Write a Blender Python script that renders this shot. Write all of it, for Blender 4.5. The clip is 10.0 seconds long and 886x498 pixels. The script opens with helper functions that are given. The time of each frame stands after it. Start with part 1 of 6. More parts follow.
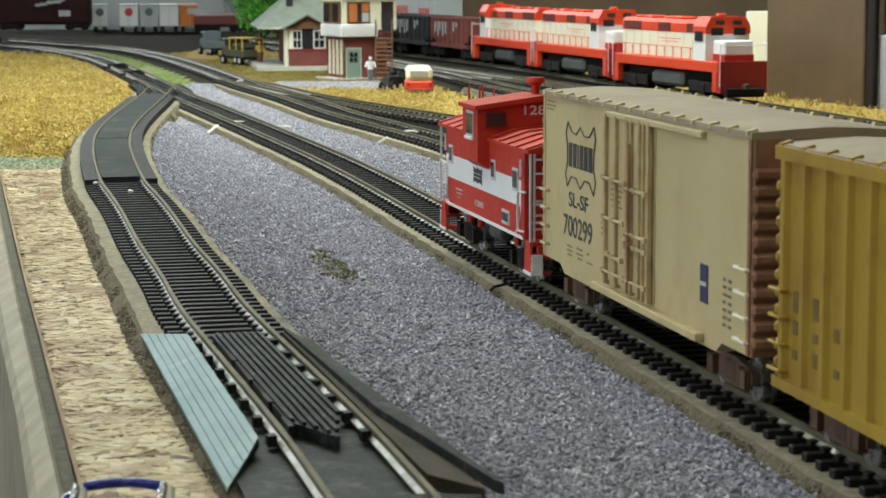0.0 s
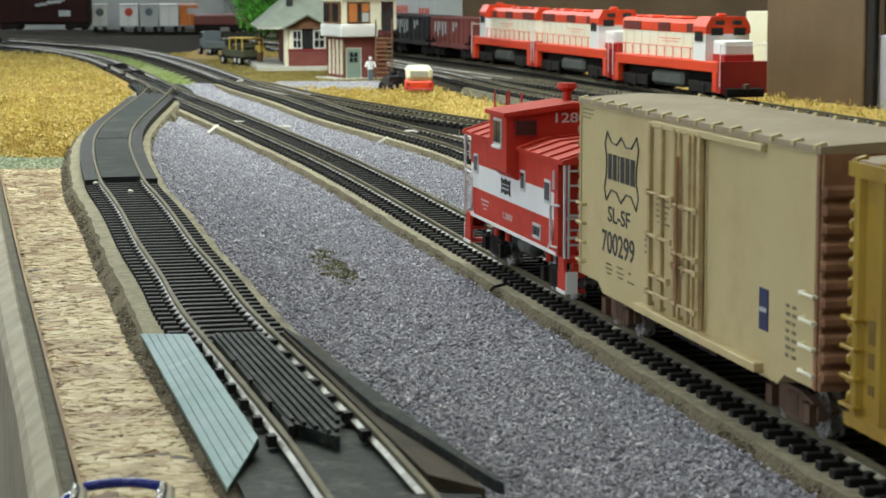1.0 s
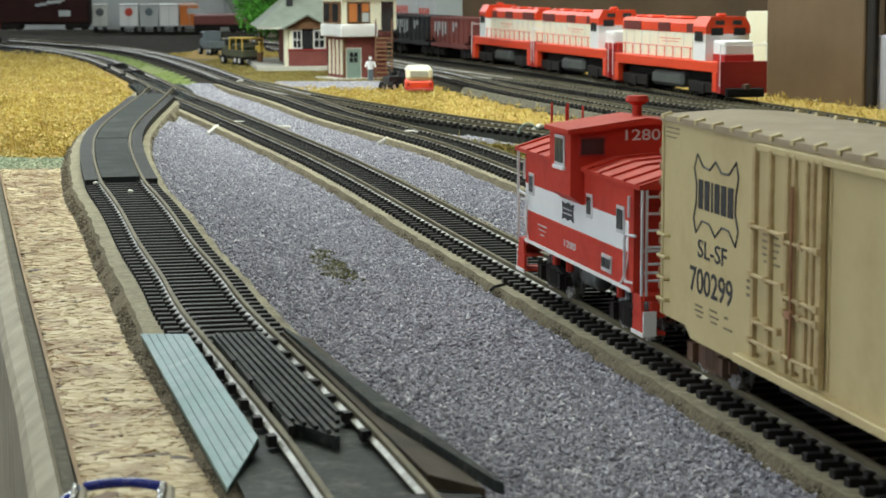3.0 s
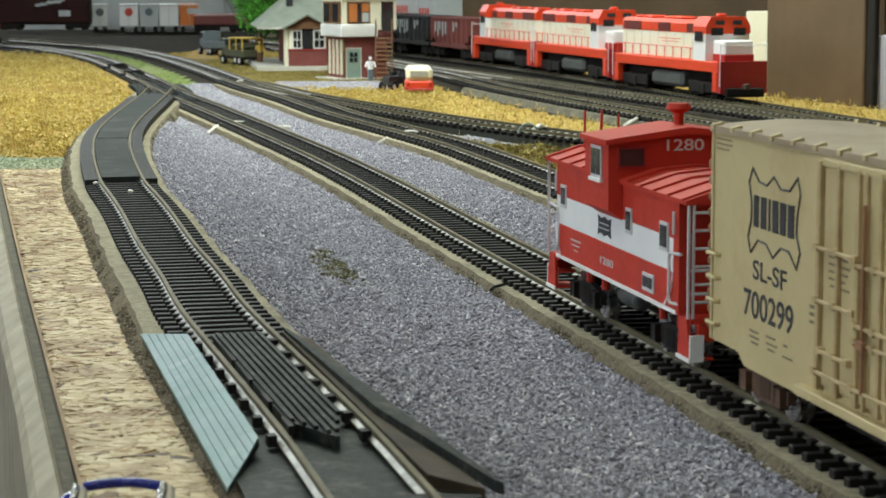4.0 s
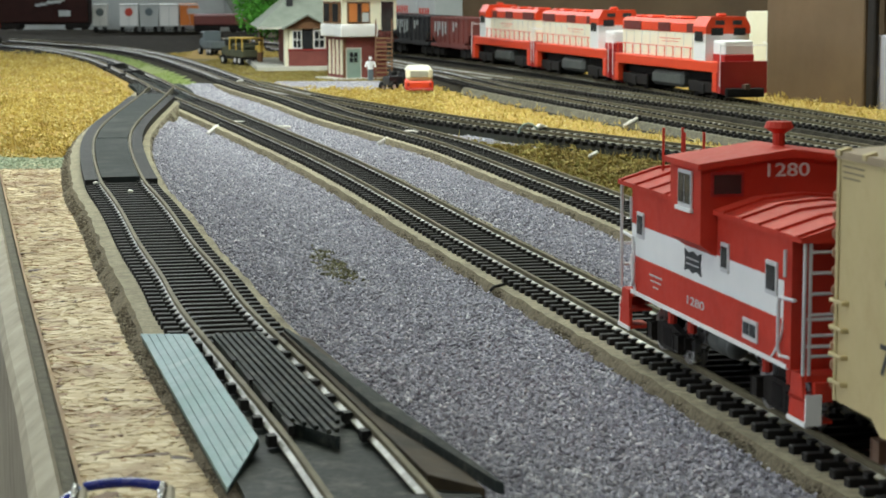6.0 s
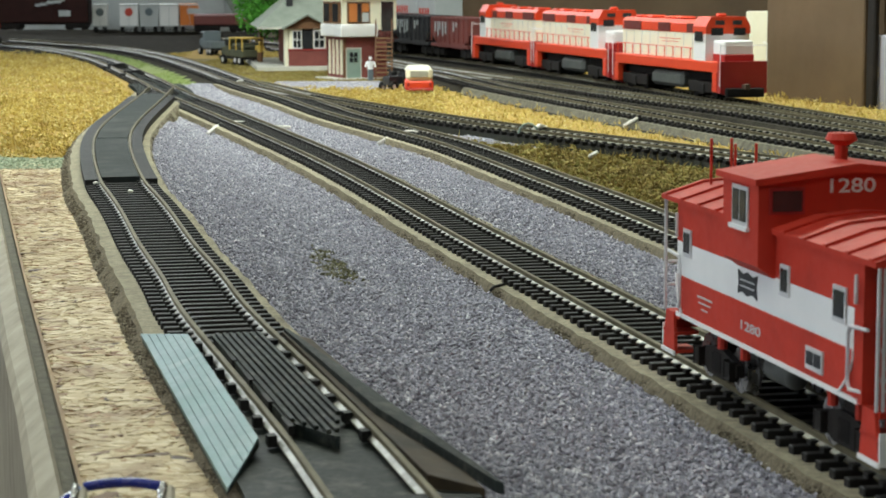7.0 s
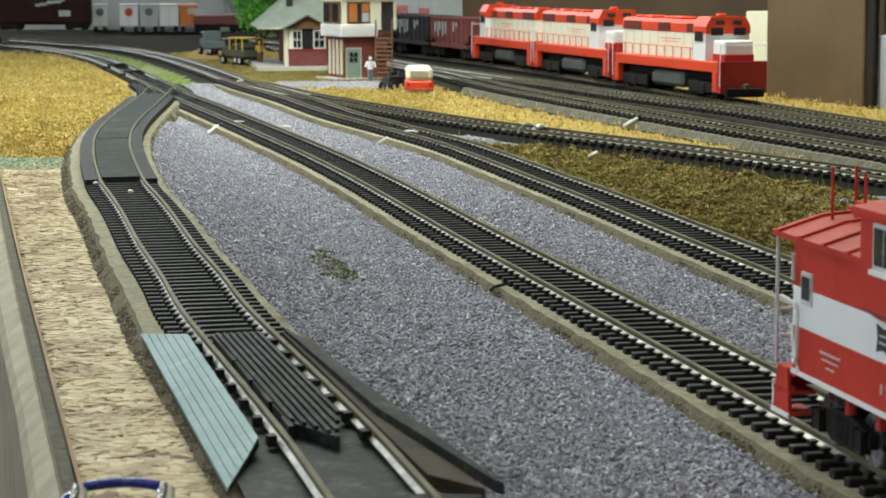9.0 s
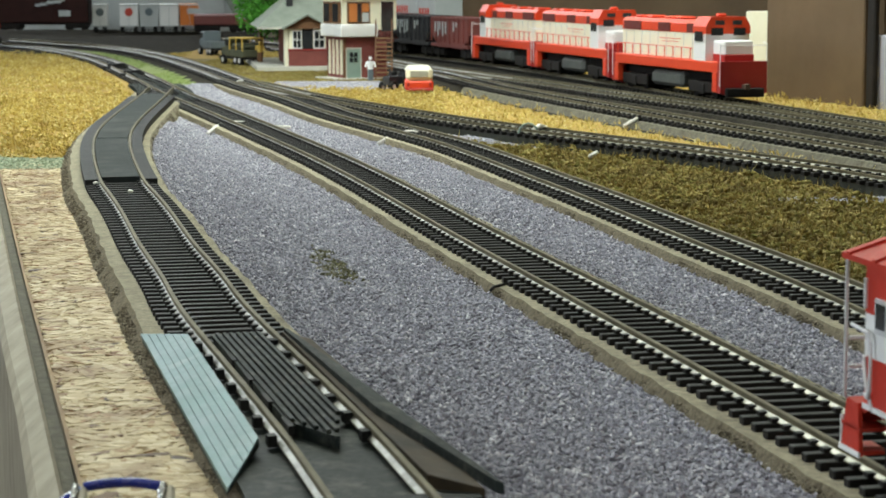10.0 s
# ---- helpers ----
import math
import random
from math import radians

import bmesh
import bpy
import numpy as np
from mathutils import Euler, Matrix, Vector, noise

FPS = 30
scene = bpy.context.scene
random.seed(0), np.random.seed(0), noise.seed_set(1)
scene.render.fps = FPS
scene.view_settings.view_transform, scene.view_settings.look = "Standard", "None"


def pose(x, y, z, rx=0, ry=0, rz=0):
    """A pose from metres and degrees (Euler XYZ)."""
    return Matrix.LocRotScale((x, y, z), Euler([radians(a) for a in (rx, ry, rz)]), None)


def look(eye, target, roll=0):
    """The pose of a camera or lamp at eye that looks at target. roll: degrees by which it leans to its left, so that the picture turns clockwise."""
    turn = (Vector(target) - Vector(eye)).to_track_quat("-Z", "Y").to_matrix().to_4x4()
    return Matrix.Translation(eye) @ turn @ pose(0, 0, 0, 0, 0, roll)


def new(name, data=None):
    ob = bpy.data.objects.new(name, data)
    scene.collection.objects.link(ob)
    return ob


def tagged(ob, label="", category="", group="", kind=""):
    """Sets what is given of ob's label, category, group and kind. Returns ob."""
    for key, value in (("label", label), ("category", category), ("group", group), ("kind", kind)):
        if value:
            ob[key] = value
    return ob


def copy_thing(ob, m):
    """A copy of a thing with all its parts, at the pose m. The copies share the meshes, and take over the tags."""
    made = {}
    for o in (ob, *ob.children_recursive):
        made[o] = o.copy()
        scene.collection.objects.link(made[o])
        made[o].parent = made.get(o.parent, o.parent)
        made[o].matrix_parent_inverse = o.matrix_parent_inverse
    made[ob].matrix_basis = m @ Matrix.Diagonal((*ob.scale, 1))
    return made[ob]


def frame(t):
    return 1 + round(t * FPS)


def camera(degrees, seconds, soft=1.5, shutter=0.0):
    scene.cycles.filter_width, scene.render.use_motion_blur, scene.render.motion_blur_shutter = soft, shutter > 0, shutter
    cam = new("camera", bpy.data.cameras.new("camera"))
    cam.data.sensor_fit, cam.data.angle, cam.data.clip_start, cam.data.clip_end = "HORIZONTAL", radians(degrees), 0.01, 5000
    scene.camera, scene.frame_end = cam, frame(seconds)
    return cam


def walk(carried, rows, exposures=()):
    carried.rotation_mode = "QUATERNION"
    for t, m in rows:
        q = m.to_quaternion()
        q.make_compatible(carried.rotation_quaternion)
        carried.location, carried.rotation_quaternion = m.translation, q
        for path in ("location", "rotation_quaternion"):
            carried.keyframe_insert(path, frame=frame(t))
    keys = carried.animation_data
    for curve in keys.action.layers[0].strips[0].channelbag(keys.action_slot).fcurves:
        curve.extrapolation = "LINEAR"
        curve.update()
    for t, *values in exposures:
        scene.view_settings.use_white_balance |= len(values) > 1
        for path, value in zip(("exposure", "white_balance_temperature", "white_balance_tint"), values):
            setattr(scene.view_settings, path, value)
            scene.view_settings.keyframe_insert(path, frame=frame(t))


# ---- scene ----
# One fixed camera on a model railway of scale 1:87; metres; z = 0 is the rail top of the main line.
cam = camera(23.749, 10.0, soft=1.65)
cam.data.dof.use_dof, cam.data.dof.focus_distance, cam.data.dof.aperture_fstop = True, 0.74, 90.0
EYE = Vector((0.0, 0.0, 0.09335))
AIM = EYE + Vector((0.0, math.cos(radians(7.363)), -math.sin(radians(7.363))))
walk(cam, [(0.0, look(EYE, AIM, -0.131)), (10.0, look(EYE, AIM, -0.131))], exposures=[(0.0, 0.0), (10.0, 0.0)])

# ---- light ----
world = bpy.data.worlds.new("room")
world.use_nodes = True
world.node_tree.nodes["Background"].inputs[0].default_value = (0.9, 0.95, 1.0, 1)
world.node_tree.nodes["Background"].inputs[1].default_value = 0.05
LAMPS = [  # x, y, z, length, width, watts, turn: unseen fluorescent fittings, added and tuned for brightness; the first hung low over the layout
    (-0.22, 1.36, 0.82, 1.2, 0.14, 14.5, 0),
    (-0.20, 0.10, 1.25, 1.2, 0.14, 1.0, 0),
    (-0.9, 3.35, 1.25, 1.3, 0.2, 3.0, 90),
    (-0.55, -1.10, 1.25, 1.2, 0.14, 3.5, 0),
]


def ceiling_lamp(x, y, z, length, width, watts, turn):
    data = bpy.data.lights.new("tube_light", "AREA")
    data.shape, data.size, data.size_y, data.energy = "RECTANGLE", length, width, watts
    data.color = (0.91, 1.0, 0.89)
    ob = new("tube_light", data)
    ob.matrix_world = pose(x, y, z - 0.012, 0, 0, turn)


# daylight through two unseen windows, added for the train's lit side and rail gleams
def window_lamp(width, height, watts, eye, target):
    data = bpy.data.lights.new("window_light", "AREA")
    data.shape, data.size, data.size_y, data.energy, data.color = "RECTANGLE", width, height, watts, (0.84, 0.92, 1.0)
    new("window_light", data).matrix_world = look(eye, target)


window_lamp(2.1, 0.62, 8.5, (-1.35, 4.57, 0.96), (-0.9, 0.0, 0.3))
window_lamp(1.9, 0.82, 27.0, (-2.97, 0.4, 0.78), (0.0, 0.6, 0.2))


# ---- helpers ----
def part(name, bm, material, parent=None, label="", smooth=False):
    """Links a bmesh as one mesh object under a thing or a part."""
    me = bpy.data.meshes.new(name)
    bm.to_mesh(me)
    bm.free()
    for m in material if isinstance(material, (list, tuple)) else [material]:
        me.materials.append(m)
    if smooth:
        for p in me.polygons:
            p.use_smooth = True
    ob = new(name, me)
    ob.parent = parent
    if label:
        ob["label"] = label
    return ob


def raw(name, verts, faces, material, parent=None, mats=None):
    me = bpy.data.meshes.new(name)
    me.from_pydata([tuple(v) for v in verts], [], [tuple(f) for f in faces])
    for m in material if isinstance(material, (list, tuple)) else [material]:
        me.materials.append(m)
    if mats is not None:
        me.polygons.foreach_set("material_index", mats)
    me.update()
    ob = new(name, me)
    ob.parent = parent
    return ob


def empty(name, m=None):
    ob = new(name)
    ob.empty_display_size = 0.01
    if m is not None:
        ob.matrix_world = m
    return ob


def box(bm, x0, x1, y0, y1, z0, z1, bevel=0.0, mat=0):
    r = bmesh.ops.create_cube(bm, size=1.0)
    vs = r["verts"]
    for v in vs:
        v.co = Vector((x0 + (v.co.x + 0.5) * (x1 - x0), y0 + (v.co.y + 0.5) * (y1 - y0), z0 + (v.co.z + 0.5) * (z1 - z0)))
    fs = {f for v in vs for f in v.link_faces}
    for f in fs:
        f.material_index = mat
    if bevel:
        es = list({e for v in vs for e in v.link_edges})
        bmesh.ops.bevel(bm, geom=es, offset=bevel, segments=1, affect="EDGES", profile=0.5)
    return bm


def boxes(*rows, bevel=0.0):
    bm = bmesh.new()
    for r in rows:
        box(bm, *r, bevel=bevel)
    return bm


def rod(bm, a, b, r, n=8, r2=None):
    a, b = Vector(a), Vector(b)
    d = b - a
    m = Matrix.Translation((a + b) / 2) @ d.to_track_quat("Z", "Y").to_matrix().to_4x4()
    bmesh.ops.create_cone(bm, cap_ends=True, segments=n, radius1=r, radius2=r if r2 is None else r2, depth=d.length, matrix=m)
    return bm


def rods(pts, r, n=6):
    return tube(bmesh.new(), pts, r, n)


def tube(bm, pts, r, n=6):
    """One continuous round bar through the points."""
    pts = [Vector(p) for p in pts]
    rings = []
    for i, p in enumerate(pts):
        t = (pts[min(i + 1, len(pts) - 1)] - pts[max(i - 1, 0)]).normalized()
        a = t.orthogonal().normalized() if not rings else (side - t * side.dot(t)).normalized()
        side = a
        b = t.cross(a)
        rings.append([bm.verts.new(p + (a * math.cos(k * 2 * math.pi / n) + b * math.sin(k * 2 * math.pi / n)) * r) for k in range(n)])
    for q0, q1 in zip(rings, rings[1:]):
        for k in range(n):
            bm.faces.new((q0[k], q0[(k + 1) % n], q1[(k + 1) % n], q1[k]))
    bm.faces.new(rings[0][::-1]), bm.faces.new(rings[-1])
    return bm


def prism(bm, poly, axis, a, b, mat=0):
    """A polygon of 2D points pushed along an axis from a to b."""
    def co(p, t):
        return {"x": (t, p[0], p[1]), "y": (p[0], t, p[1]), "z": (p[0], p[1], t)}[axis]
    va = [bm.verts.new(co(p, a)) for p in poly]
    vb = [bm.verts.new(co(p, b)) for p in poly]
    fs = [bm.faces.new(va), bm.faces.new(vb[::-1])]
    n = len(poly)
    for i in range(n):
        fs.append(bm.faces.new((va[i], vb[i], vb[(i + 1) % n], va[(i + 1) % n])))
    for f in fs:
        f.material_index = mat
    bmesh.ops.recalc_face_normals(bm, faces=fs)
    return bm


def mm(*v):
    return [a / 1000 for a in v]


# ---- materials ----
def node_mat(name):
    m = bpy.data.materials.new(name)
    m.use_nodes = True
    nt = m.node_tree
    return m, nt, nt.nodes["Principled BSDF"]


def ramp(nt, fac, stops):
    r = nt.nodes.new("ShaderNodeValToRGB")
    e = r.color_ramp.elements
    while len(e) < len(stops):
        e.new(0.5)
    for el, (p, c) in zip(e, stops):
        el.position, el.color = p, (*c, 1)
    nt.links.new(fac, r.inputs[0])
    return r.outputs[0]


def noise_fac(nt, scale, detail=4, rough=0.6, vec=None, stretch=None):
    co = nt.nodes.new("ShaderNodeTexCoord")
    src = co.outputs["Object"]
    if stretch:
        mp = nt.nodes.new("ShaderNodeMapping")
        mp.inputs["Scale"].default_value = stretch
        nt.links.new(src, mp.inputs[0])
        src = mp.outputs[0]
    n = nt.nodes.new("ShaderNodeTexNoise")
    n.inputs["Scale"].default_value, n.inputs["Detail"].default_value, n.inputs["Roughness"].default_value = scale, detail, rough
    nt.links.new(src, n.inputs["Vector"])
    return n.outputs["Fac"]


def mix(nt, fac, a, b, mode="MIX"):
    n = nt.nodes.new("ShaderNodeMix")
    n.data_type, n.blend_type = "RGBA", mode
    for sock, v in ((n.inputs[0], fac), (n.inputs[6], a), (n.inputs[7], b)):
        if isinstance(v, (int, float)):
            sock.default_value = v
        elif isinstance(v, tuple):
            sock.default_value = (*v, 1)
        else:
            nt.links.new(v, sock)
    return n.outputs[2]


def bump(nt, bsdf, fac, strength=0.3, dist=0.0005):
    b = nt.nodes.new("ShaderNodeBump")
    b.inputs["Strength"].default_value, b.inputs["Distance"].default_value = strength, dist
    nt.links.new(fac, b.inputs["Height"])
    nt.links.new(b.outputs[0], bsdf.inputs["Normal"])


def surface(name, c0, c1, scale=60, rough=0.6, metal=0.0, fine=0, bump_d=0.0, spec=0.5, stretch=None, dirt=None, dirt_scale=20, dirt_amt=0.5, coat=0.0):
    """Two tones by noise, a finer grain, optional dirt patches and relief."""
    m, nt, b = node_mat(name)
    f = noise_fac(nt, scale, 5, 0.65, stretch=stretch)
    col = ramp(nt, f, [(0.3, c0), (0.7, c1)])
    if dirt:
        d = noise_fac(nt, dirt_scale, 6, 0.7)
        k = ramp(nt, d, [(0.5, (0, 0, 0)), (0.72, (dirt_amt,) * 3)])
        col = mix(nt, k, col, dirt)
    nt.links.new(col, b.inputs["Base Color"])
    g = noise_fac(nt, fine or scale * 6, 3, 0.6, stretch=stretch)
    r = nt.nodes.new("ShaderNodeMapRange")
    r.inputs[3].default_value, r.inputs[4].default_value = max(0.03, rough - 0.12), min(1.0, rough + 0.12)
    nt.links.new(g, r.inputs[0])
    nt.links.new(r.outputs[0], b.inputs["Roughness"])
    b.inputs["Metallic"].default_value = metal
    b.inputs["Specular IOR Level"].default_value = spec
    b.inputs["Coat Weight"].default_value = coat
    if bump_d:
        bump(nt, b, g, 0.6, bump_d)
    return m


def grains(name, stops, rough=0.85, spec=0.3, patch=None, patch_scale=14, patch_at=(0.58, 0.7), grain=0):
    """Each loose grain takes a tone of its own; broad patches tint them."""
    m, nt, b = node_mat(name)
    g = nt.nodes.new("ShaderNodeNewGeometry")
    col = ramp(nt, g.outputs["Random Per Island"], stops)
    big = noise_fac(nt, patch_scale, 3, 0.6)
    if patch:
        k = ramp(nt, big, [(patch_at[0], (0, 0, 0)), (patch_at[1], (0.8, 0.8, 0.8))])
        col = mix(nt, k, col, patch)
    if grain:
        fine = ramp(nt, noise_fac(nt, grain, 4, 0.7, stretch=(0.4, 1.6, 1)), [(0.35, (0.5, 0.42, 0.32)), (0.6, (1.0, 1.0, 1.0))])
        col = mix(nt, 0.75, col, fine, "MULTIPLY")
    nt.links.new(col, b.inputs["Base Color"])
    b.inputs["Roughness"].default_value = rough
    b.inputs["Specular IOR Level"].default_value = spec
    return m


def pieces(name, c0, c1, rough=0.6, scale=300, bump_d=0.00005):
    """Separate pieces differ by their own random number."""
    m, nt, b = node_mat(name)
    o = nt.nodes.new("ShaderNodeObjectInfo")
    n = noise_fac(nt, scale, 4, 0.6)
    a = ramp(nt, o.outputs["Random"], [(0.0, c0), (1.0, c1)])
    col = mix(nt, n, a, tuple(x * 0.6 for x in c0))
    nt.links.new(col, b.inputs["Base Color"])
    b.inputs["Roughness"].default_value = rough
    b.inputs["Specular IOR Level"].default_value = 0.25
    bump(nt, b, n, 0.5, bump_d)
    return m


M_STONE = grains("grey_crushed_stone", [(0.0, (0.17, 0.163, 0.195)), (0.25, (0.29, 0.284, 0.34)), (0.75, (0.42, 0.413, 0.48)), (0.93, (0.55, 0.545, 0.6)), (1.0, (0.8, 0.79, 0.82))], 0.85, 0.25, (0.34, 0.333, 0.39), 170, (0.46, 0.7))
M_STONE_BED = surface("stone_bed", (0.2, 0.2, 0.23), (0.34, 0.34, 0.38), 300, 0.9, fine=900, bump_d=0.0006)
M_MOSSY = grains("mossy_stone", [(0.0, (0.06, 0.06, 0.03)), (0.6, (0.14, 0.13, 0.06)), (1.0, (0.25, 0.24, 0.2))])
M_YELLOW = grains("straw_turf", [(0.0, (0.3, 0.21, 0.055)), (0.35, (0.46, 0.345, 0.085)), (0.75, (0.6, 0.48, 0.15)), (1.0, (0.72, 0.65, 0.33))], 0.9, 0.1, (0.36, 0.245, 0.06), 38, (0.47, 0.68))
M_BROWN_TURF = grains("brown_green_turf", [(0.0, (0.12, 0.085, 0.025)), (0.35, (0.24, 0.17, 0.045)), (0.7, (0.21, 0.2, 0.06)), (1.0, (0.4, 0.32, 0.13))], 0.9, 0.1, (0.12, 0.085, 0.03), 34, (0.48, 0.7))
M_GREEN_TURF = grains("green_turf", [(0.0, (0.12, 0.17, 0.04)), (0.6, (0.2, 0.27, 0.08)), (1.0, (0.33, 0.38, 0.16))], 0.9, 0.1)
M_SAGE_TURF = grains("sage_turf", [(0.0, (0.13, 0.16, 0.1)), (0.6, (0.25, 0.3, 0.2)), (1.0, (0.45, 0.47, 0.34))], 0.9, 0.1)
M_TURF_BED = surface("turf_bed", (0.3, 0.19, 0.04), (0.45, 0.3, 0.08), 80, 0.95)
M_BTURF_BED = surface("brown_turf_bed", (0.12, 0.085, 0.022), (0.24, 0.18, 0.05), 80, 0.95)
M_GTURF_BED = surface("green_turf_bed", (0.16, 0.21, 0.06), (0.26, 0.31, 0.11), 60, 0.95)
M_DARK = surface("dark_ballast", (0.02, 0.018, 0.015), (0.05, 0.044, 0.036), 120, 0.95, spec=0.05, fine=500, bump_d=0.0005)
M_PALE = surface("pale_sand", (0.3, 0.26, 0.18), (0.48, 0.43, 0.33), 60, 0.95)
M_CORK = surface("cork_roadbed", (0.18, 0.156, 0.105), (0.37, 0.33, 0.225), 420, 0.9, fine=900, bump_d=0.0008, dirt=(0.12, 0.1, 0.07), dirt_scale=55, dirt_amt=0.75)
M_CRUMB = grains("cork_crumb", [(0.0, (0.06, 0.049, 0.033)), (0.4, (0.12, 0.1, 0.068)), (0.8, (0.2, 0.17, 0.12)), (1.0, (0.32, 0.285, 0.205))], 0.9, 0.15)
# Darker, rougher cork tone, used on the west flank of each cork bed.
M_CORKEDGE = surface("dark_crumbly_west_flank", (0.09, 0.074, 0.05), (0.235, 0.2, 0.14), 700, 0.95, fine=1400, bump_d=0.0012, spec=0.1)
M_GREYCORK = surface("grey_tan_cork", (0.07, 0.064, 0.046), (0.16, 0.145, 0.105), 300, 0.9, fine=800, bump_d=0.001)
M_OSB_BED = surface("strand_board", (0.16, 0.09, 0.04), (0.4, 0.27, 0.13), 40, 0.75, fine=500, bump_d=0.0002, stretch=(1, 0.25, 1))
M_FLAKE = grains("strand_board_flake", [(0.0, (0.06, 0.032, 0.015)), (0.04, (0.2, 0.11, 0.05)), (0.09, (0.36, 0.19, 0.08)), (0.15, (0.5, 0.385, 0.205)), (0.6, (0.6, 0.485, 0.28)), (1.0, (0.73, 0.63, 0.42))], 0.65, 0.4, (0.28, 0.165, 0.075), 45, (0.5, 0.68), grain=520)
M_LUMBER = surface("sawn_lumber", (0.2, 0.17, 0.12), (0.36, 0.315, 0.23), 60, 0.7, fine=300, bump_d=0.0003, stretch=(6, 0.3, 1))
M_FOOT = surface("bright_rail_foot", (0.12, 0.115, 0.095), (0.42, 0.41, 0.36), 130, 0.4, 1.0)
# Teal base and pale patches stand in for light reflected off grey plastic.
M_RAMP = surface("grey_plastic_teal_sheen", (0.04, 0.12, 0.115), (0.085, 0.195, 0.185), 45, 0.32, spec=0.06, fine=40, bump_d=0.0006, dirt=(0.2, 0.27, 0.26), dirt_scale=55, dirt_amt=0.6)
M_RAIL = surface("dull_nickel_silver_rail", (0.095, 0.082, 0.048), (0.17, 0.148, 0.095), 90, 0.6, 0.15, fine=900, spec=0.15, dirt=(0.12, 0.1, 0.07), dirt_scale=60, dirt_amt=0.6)
M_TIE = pieces("black_plastic_tie", (0.010, 0.009, 0.009), (0.021, 0.018, 0.017), 0.6)
M_PLASTIC = surface("black_plastic", (0.009, 0.009, 0.010), (0.018, 0.018, 0.018), 120, 0.65, spec=0.2, fine=700, dirt=(0.08, 0.07, 0.06), dirt_scale=50, dirt_amt=0.4)
M_RERAIL = surface("dusty_grey_plastic", (0.009, 0.0125, 0.012), (0.022, 0.027, 0.025), 90, 0.55, spec=0.1, fine=800, bump_d=0.0002, dirt=(0.15, 0.145, 0.12), dirt_scale=150, dirt_amt=0.55)
M_ROADSLAB = surface("grey_street_panel", (0.018, 0.022, 0.022), (0.034, 0.04, 0.039), 60, 0.75, spec=0.14, fine=600, dirt=(0.12, 0.115, 0.1), dirt_scale=30, dirt_amt=0.4)
M_RED = surface("red_car_paint", (0.45, 0.031, 0.017), (0.54, 0.043, 0.023), 40, 0.55, fine=500, spec=0.25, dirt=(0.2, 0.02, 0.015), dirt_scale=30, dirt_amt=0.5)
M_ORANGE = surface("orange_red_paint", (0.62, 0.045, 0.012), (0.72, 0.065, 0.018), 40, 0.4, fine=500)
M_DEEPRED = surface("deep_and_shaded_red", (0.3, 0.015, 0.015), (0.38, 0.02, 0.02), 40, 0.45)
M_WHITE = surface("white_car_paint", (0.72, 0.73, 0.74), (0.82, 0.82, 0.82), 40, 0.45, fine=400)
M_CREAM = surface("ivory_paint", (0.74, 0.71, 0.55), (0.83, 0.8, 0.65), 40, 0.5)
M_TAN = surface("tan_car_paint", (0.47, 0.378, 0.19), (0.54, 0.44, 0.23), 30, 0.6, fine=300, dirt=(0.36, 0.25, 0.12), dirt_scale=45, dirt_amt=0.5)
M_TANDIRTY = surface("dirty_tan_hardware", (0.36, 0.25, 0.12), (0.54, 0.43, 0.23), 160, 0.65, fine=600)
# Dark olive that stands in for the shade beneath the siding's raised ties.
M_SHADEBED = surface("olive_shade_bed", (0.016, 0.018, 0.012), (0.035, 0.035, 0.024), 200, 0.9)
M_TANROOF = surface("weathered_tan_roof", (0.28, 0.215, 0.135), (0.38, 0.3, 0.2), 30, 0.7, fine=300, dirt=(0.22, 0.15, 0.09), dirt_scale=25)
M_RUSTY = surface("rusty_brown_weathering", (0.17, 0.075, 0.04), (0.34, 0.17, 0.09), 70, 0.8, fine=400, bump_d=0.0002)
M_OCHRE = surface("ochre_car_paint", (0.30, 0.185, 0.012), (0.40, 0.255, 0.025), 25, 0.5, fine=300, stretch=(3, 1, 0.25), dirt=(0.2, 0.09, 0.02), dirt_scale=30, dirt_amt=0.8)
M_BLACK = surface("black_lettering", (0.015, 0.017, 0.022), (0.025, 0.027, 0.033), 100, 0.5)
M_NAVY = surface("dark_blue_decal", (0.018, 0.024, 0.08), (0.03, 0.038, 0.11), 100, 0.5)
M_FRAME = surface("dark_underframe", (0.006, 0.005, 0.005), (0.018, 0.014, 0.012), 90, 0.75, spec=0.25)
M_TRUCKRUST = surface("rusty_truck_frame", (0.06, 0.035, 0.022), (0.14, 0.075, 0.045), 120, 0.75)
M_STEEL = surface("bright_wheel_steel", (0.35, 0.35, 0.36), (0.55, 0.55, 0.56), 90, 0.28, 1.0)
M_SILVER = surface("silver_grab_iron", (0.5, 0.5, 0.52), (0.62, 0.62, 0.64), 90, 0.45)
M_BROWN_CAR = surface("oxide_brown_paint", (0.022, 0.007, 0.006), (0.036, 0.011, 0.009), 40, 0.6, spec=0.15)
M_MAROON = surface("maroon_hopper_paint", (0.14, 0.035, 0.03), (0.2, 0.05, 0.04), 40, 0.6)
M_COAL = surface("black_hopper_paint", (0.015, 0.016, 0.02), (0.03, 0.03, 0.035), 40, 0.5)
M_PALEGREY = surface("pale_grey_paint", (0.4, 0.43, 0.44), (0.5, 0.53, 0.54), 20, 0.6)
M_BRICK = surface("dark_red_siding", (0.15, 0.035, 0.03), (0.21, 0.055, 0.045), 80, 0.7)
M_ROOF = surface("grey_green_shingle", (0.2, 0.23, 0.2), (0.28, 0.31, 0.27), 90, 0.8, fine=500, bump_d=0.0003)
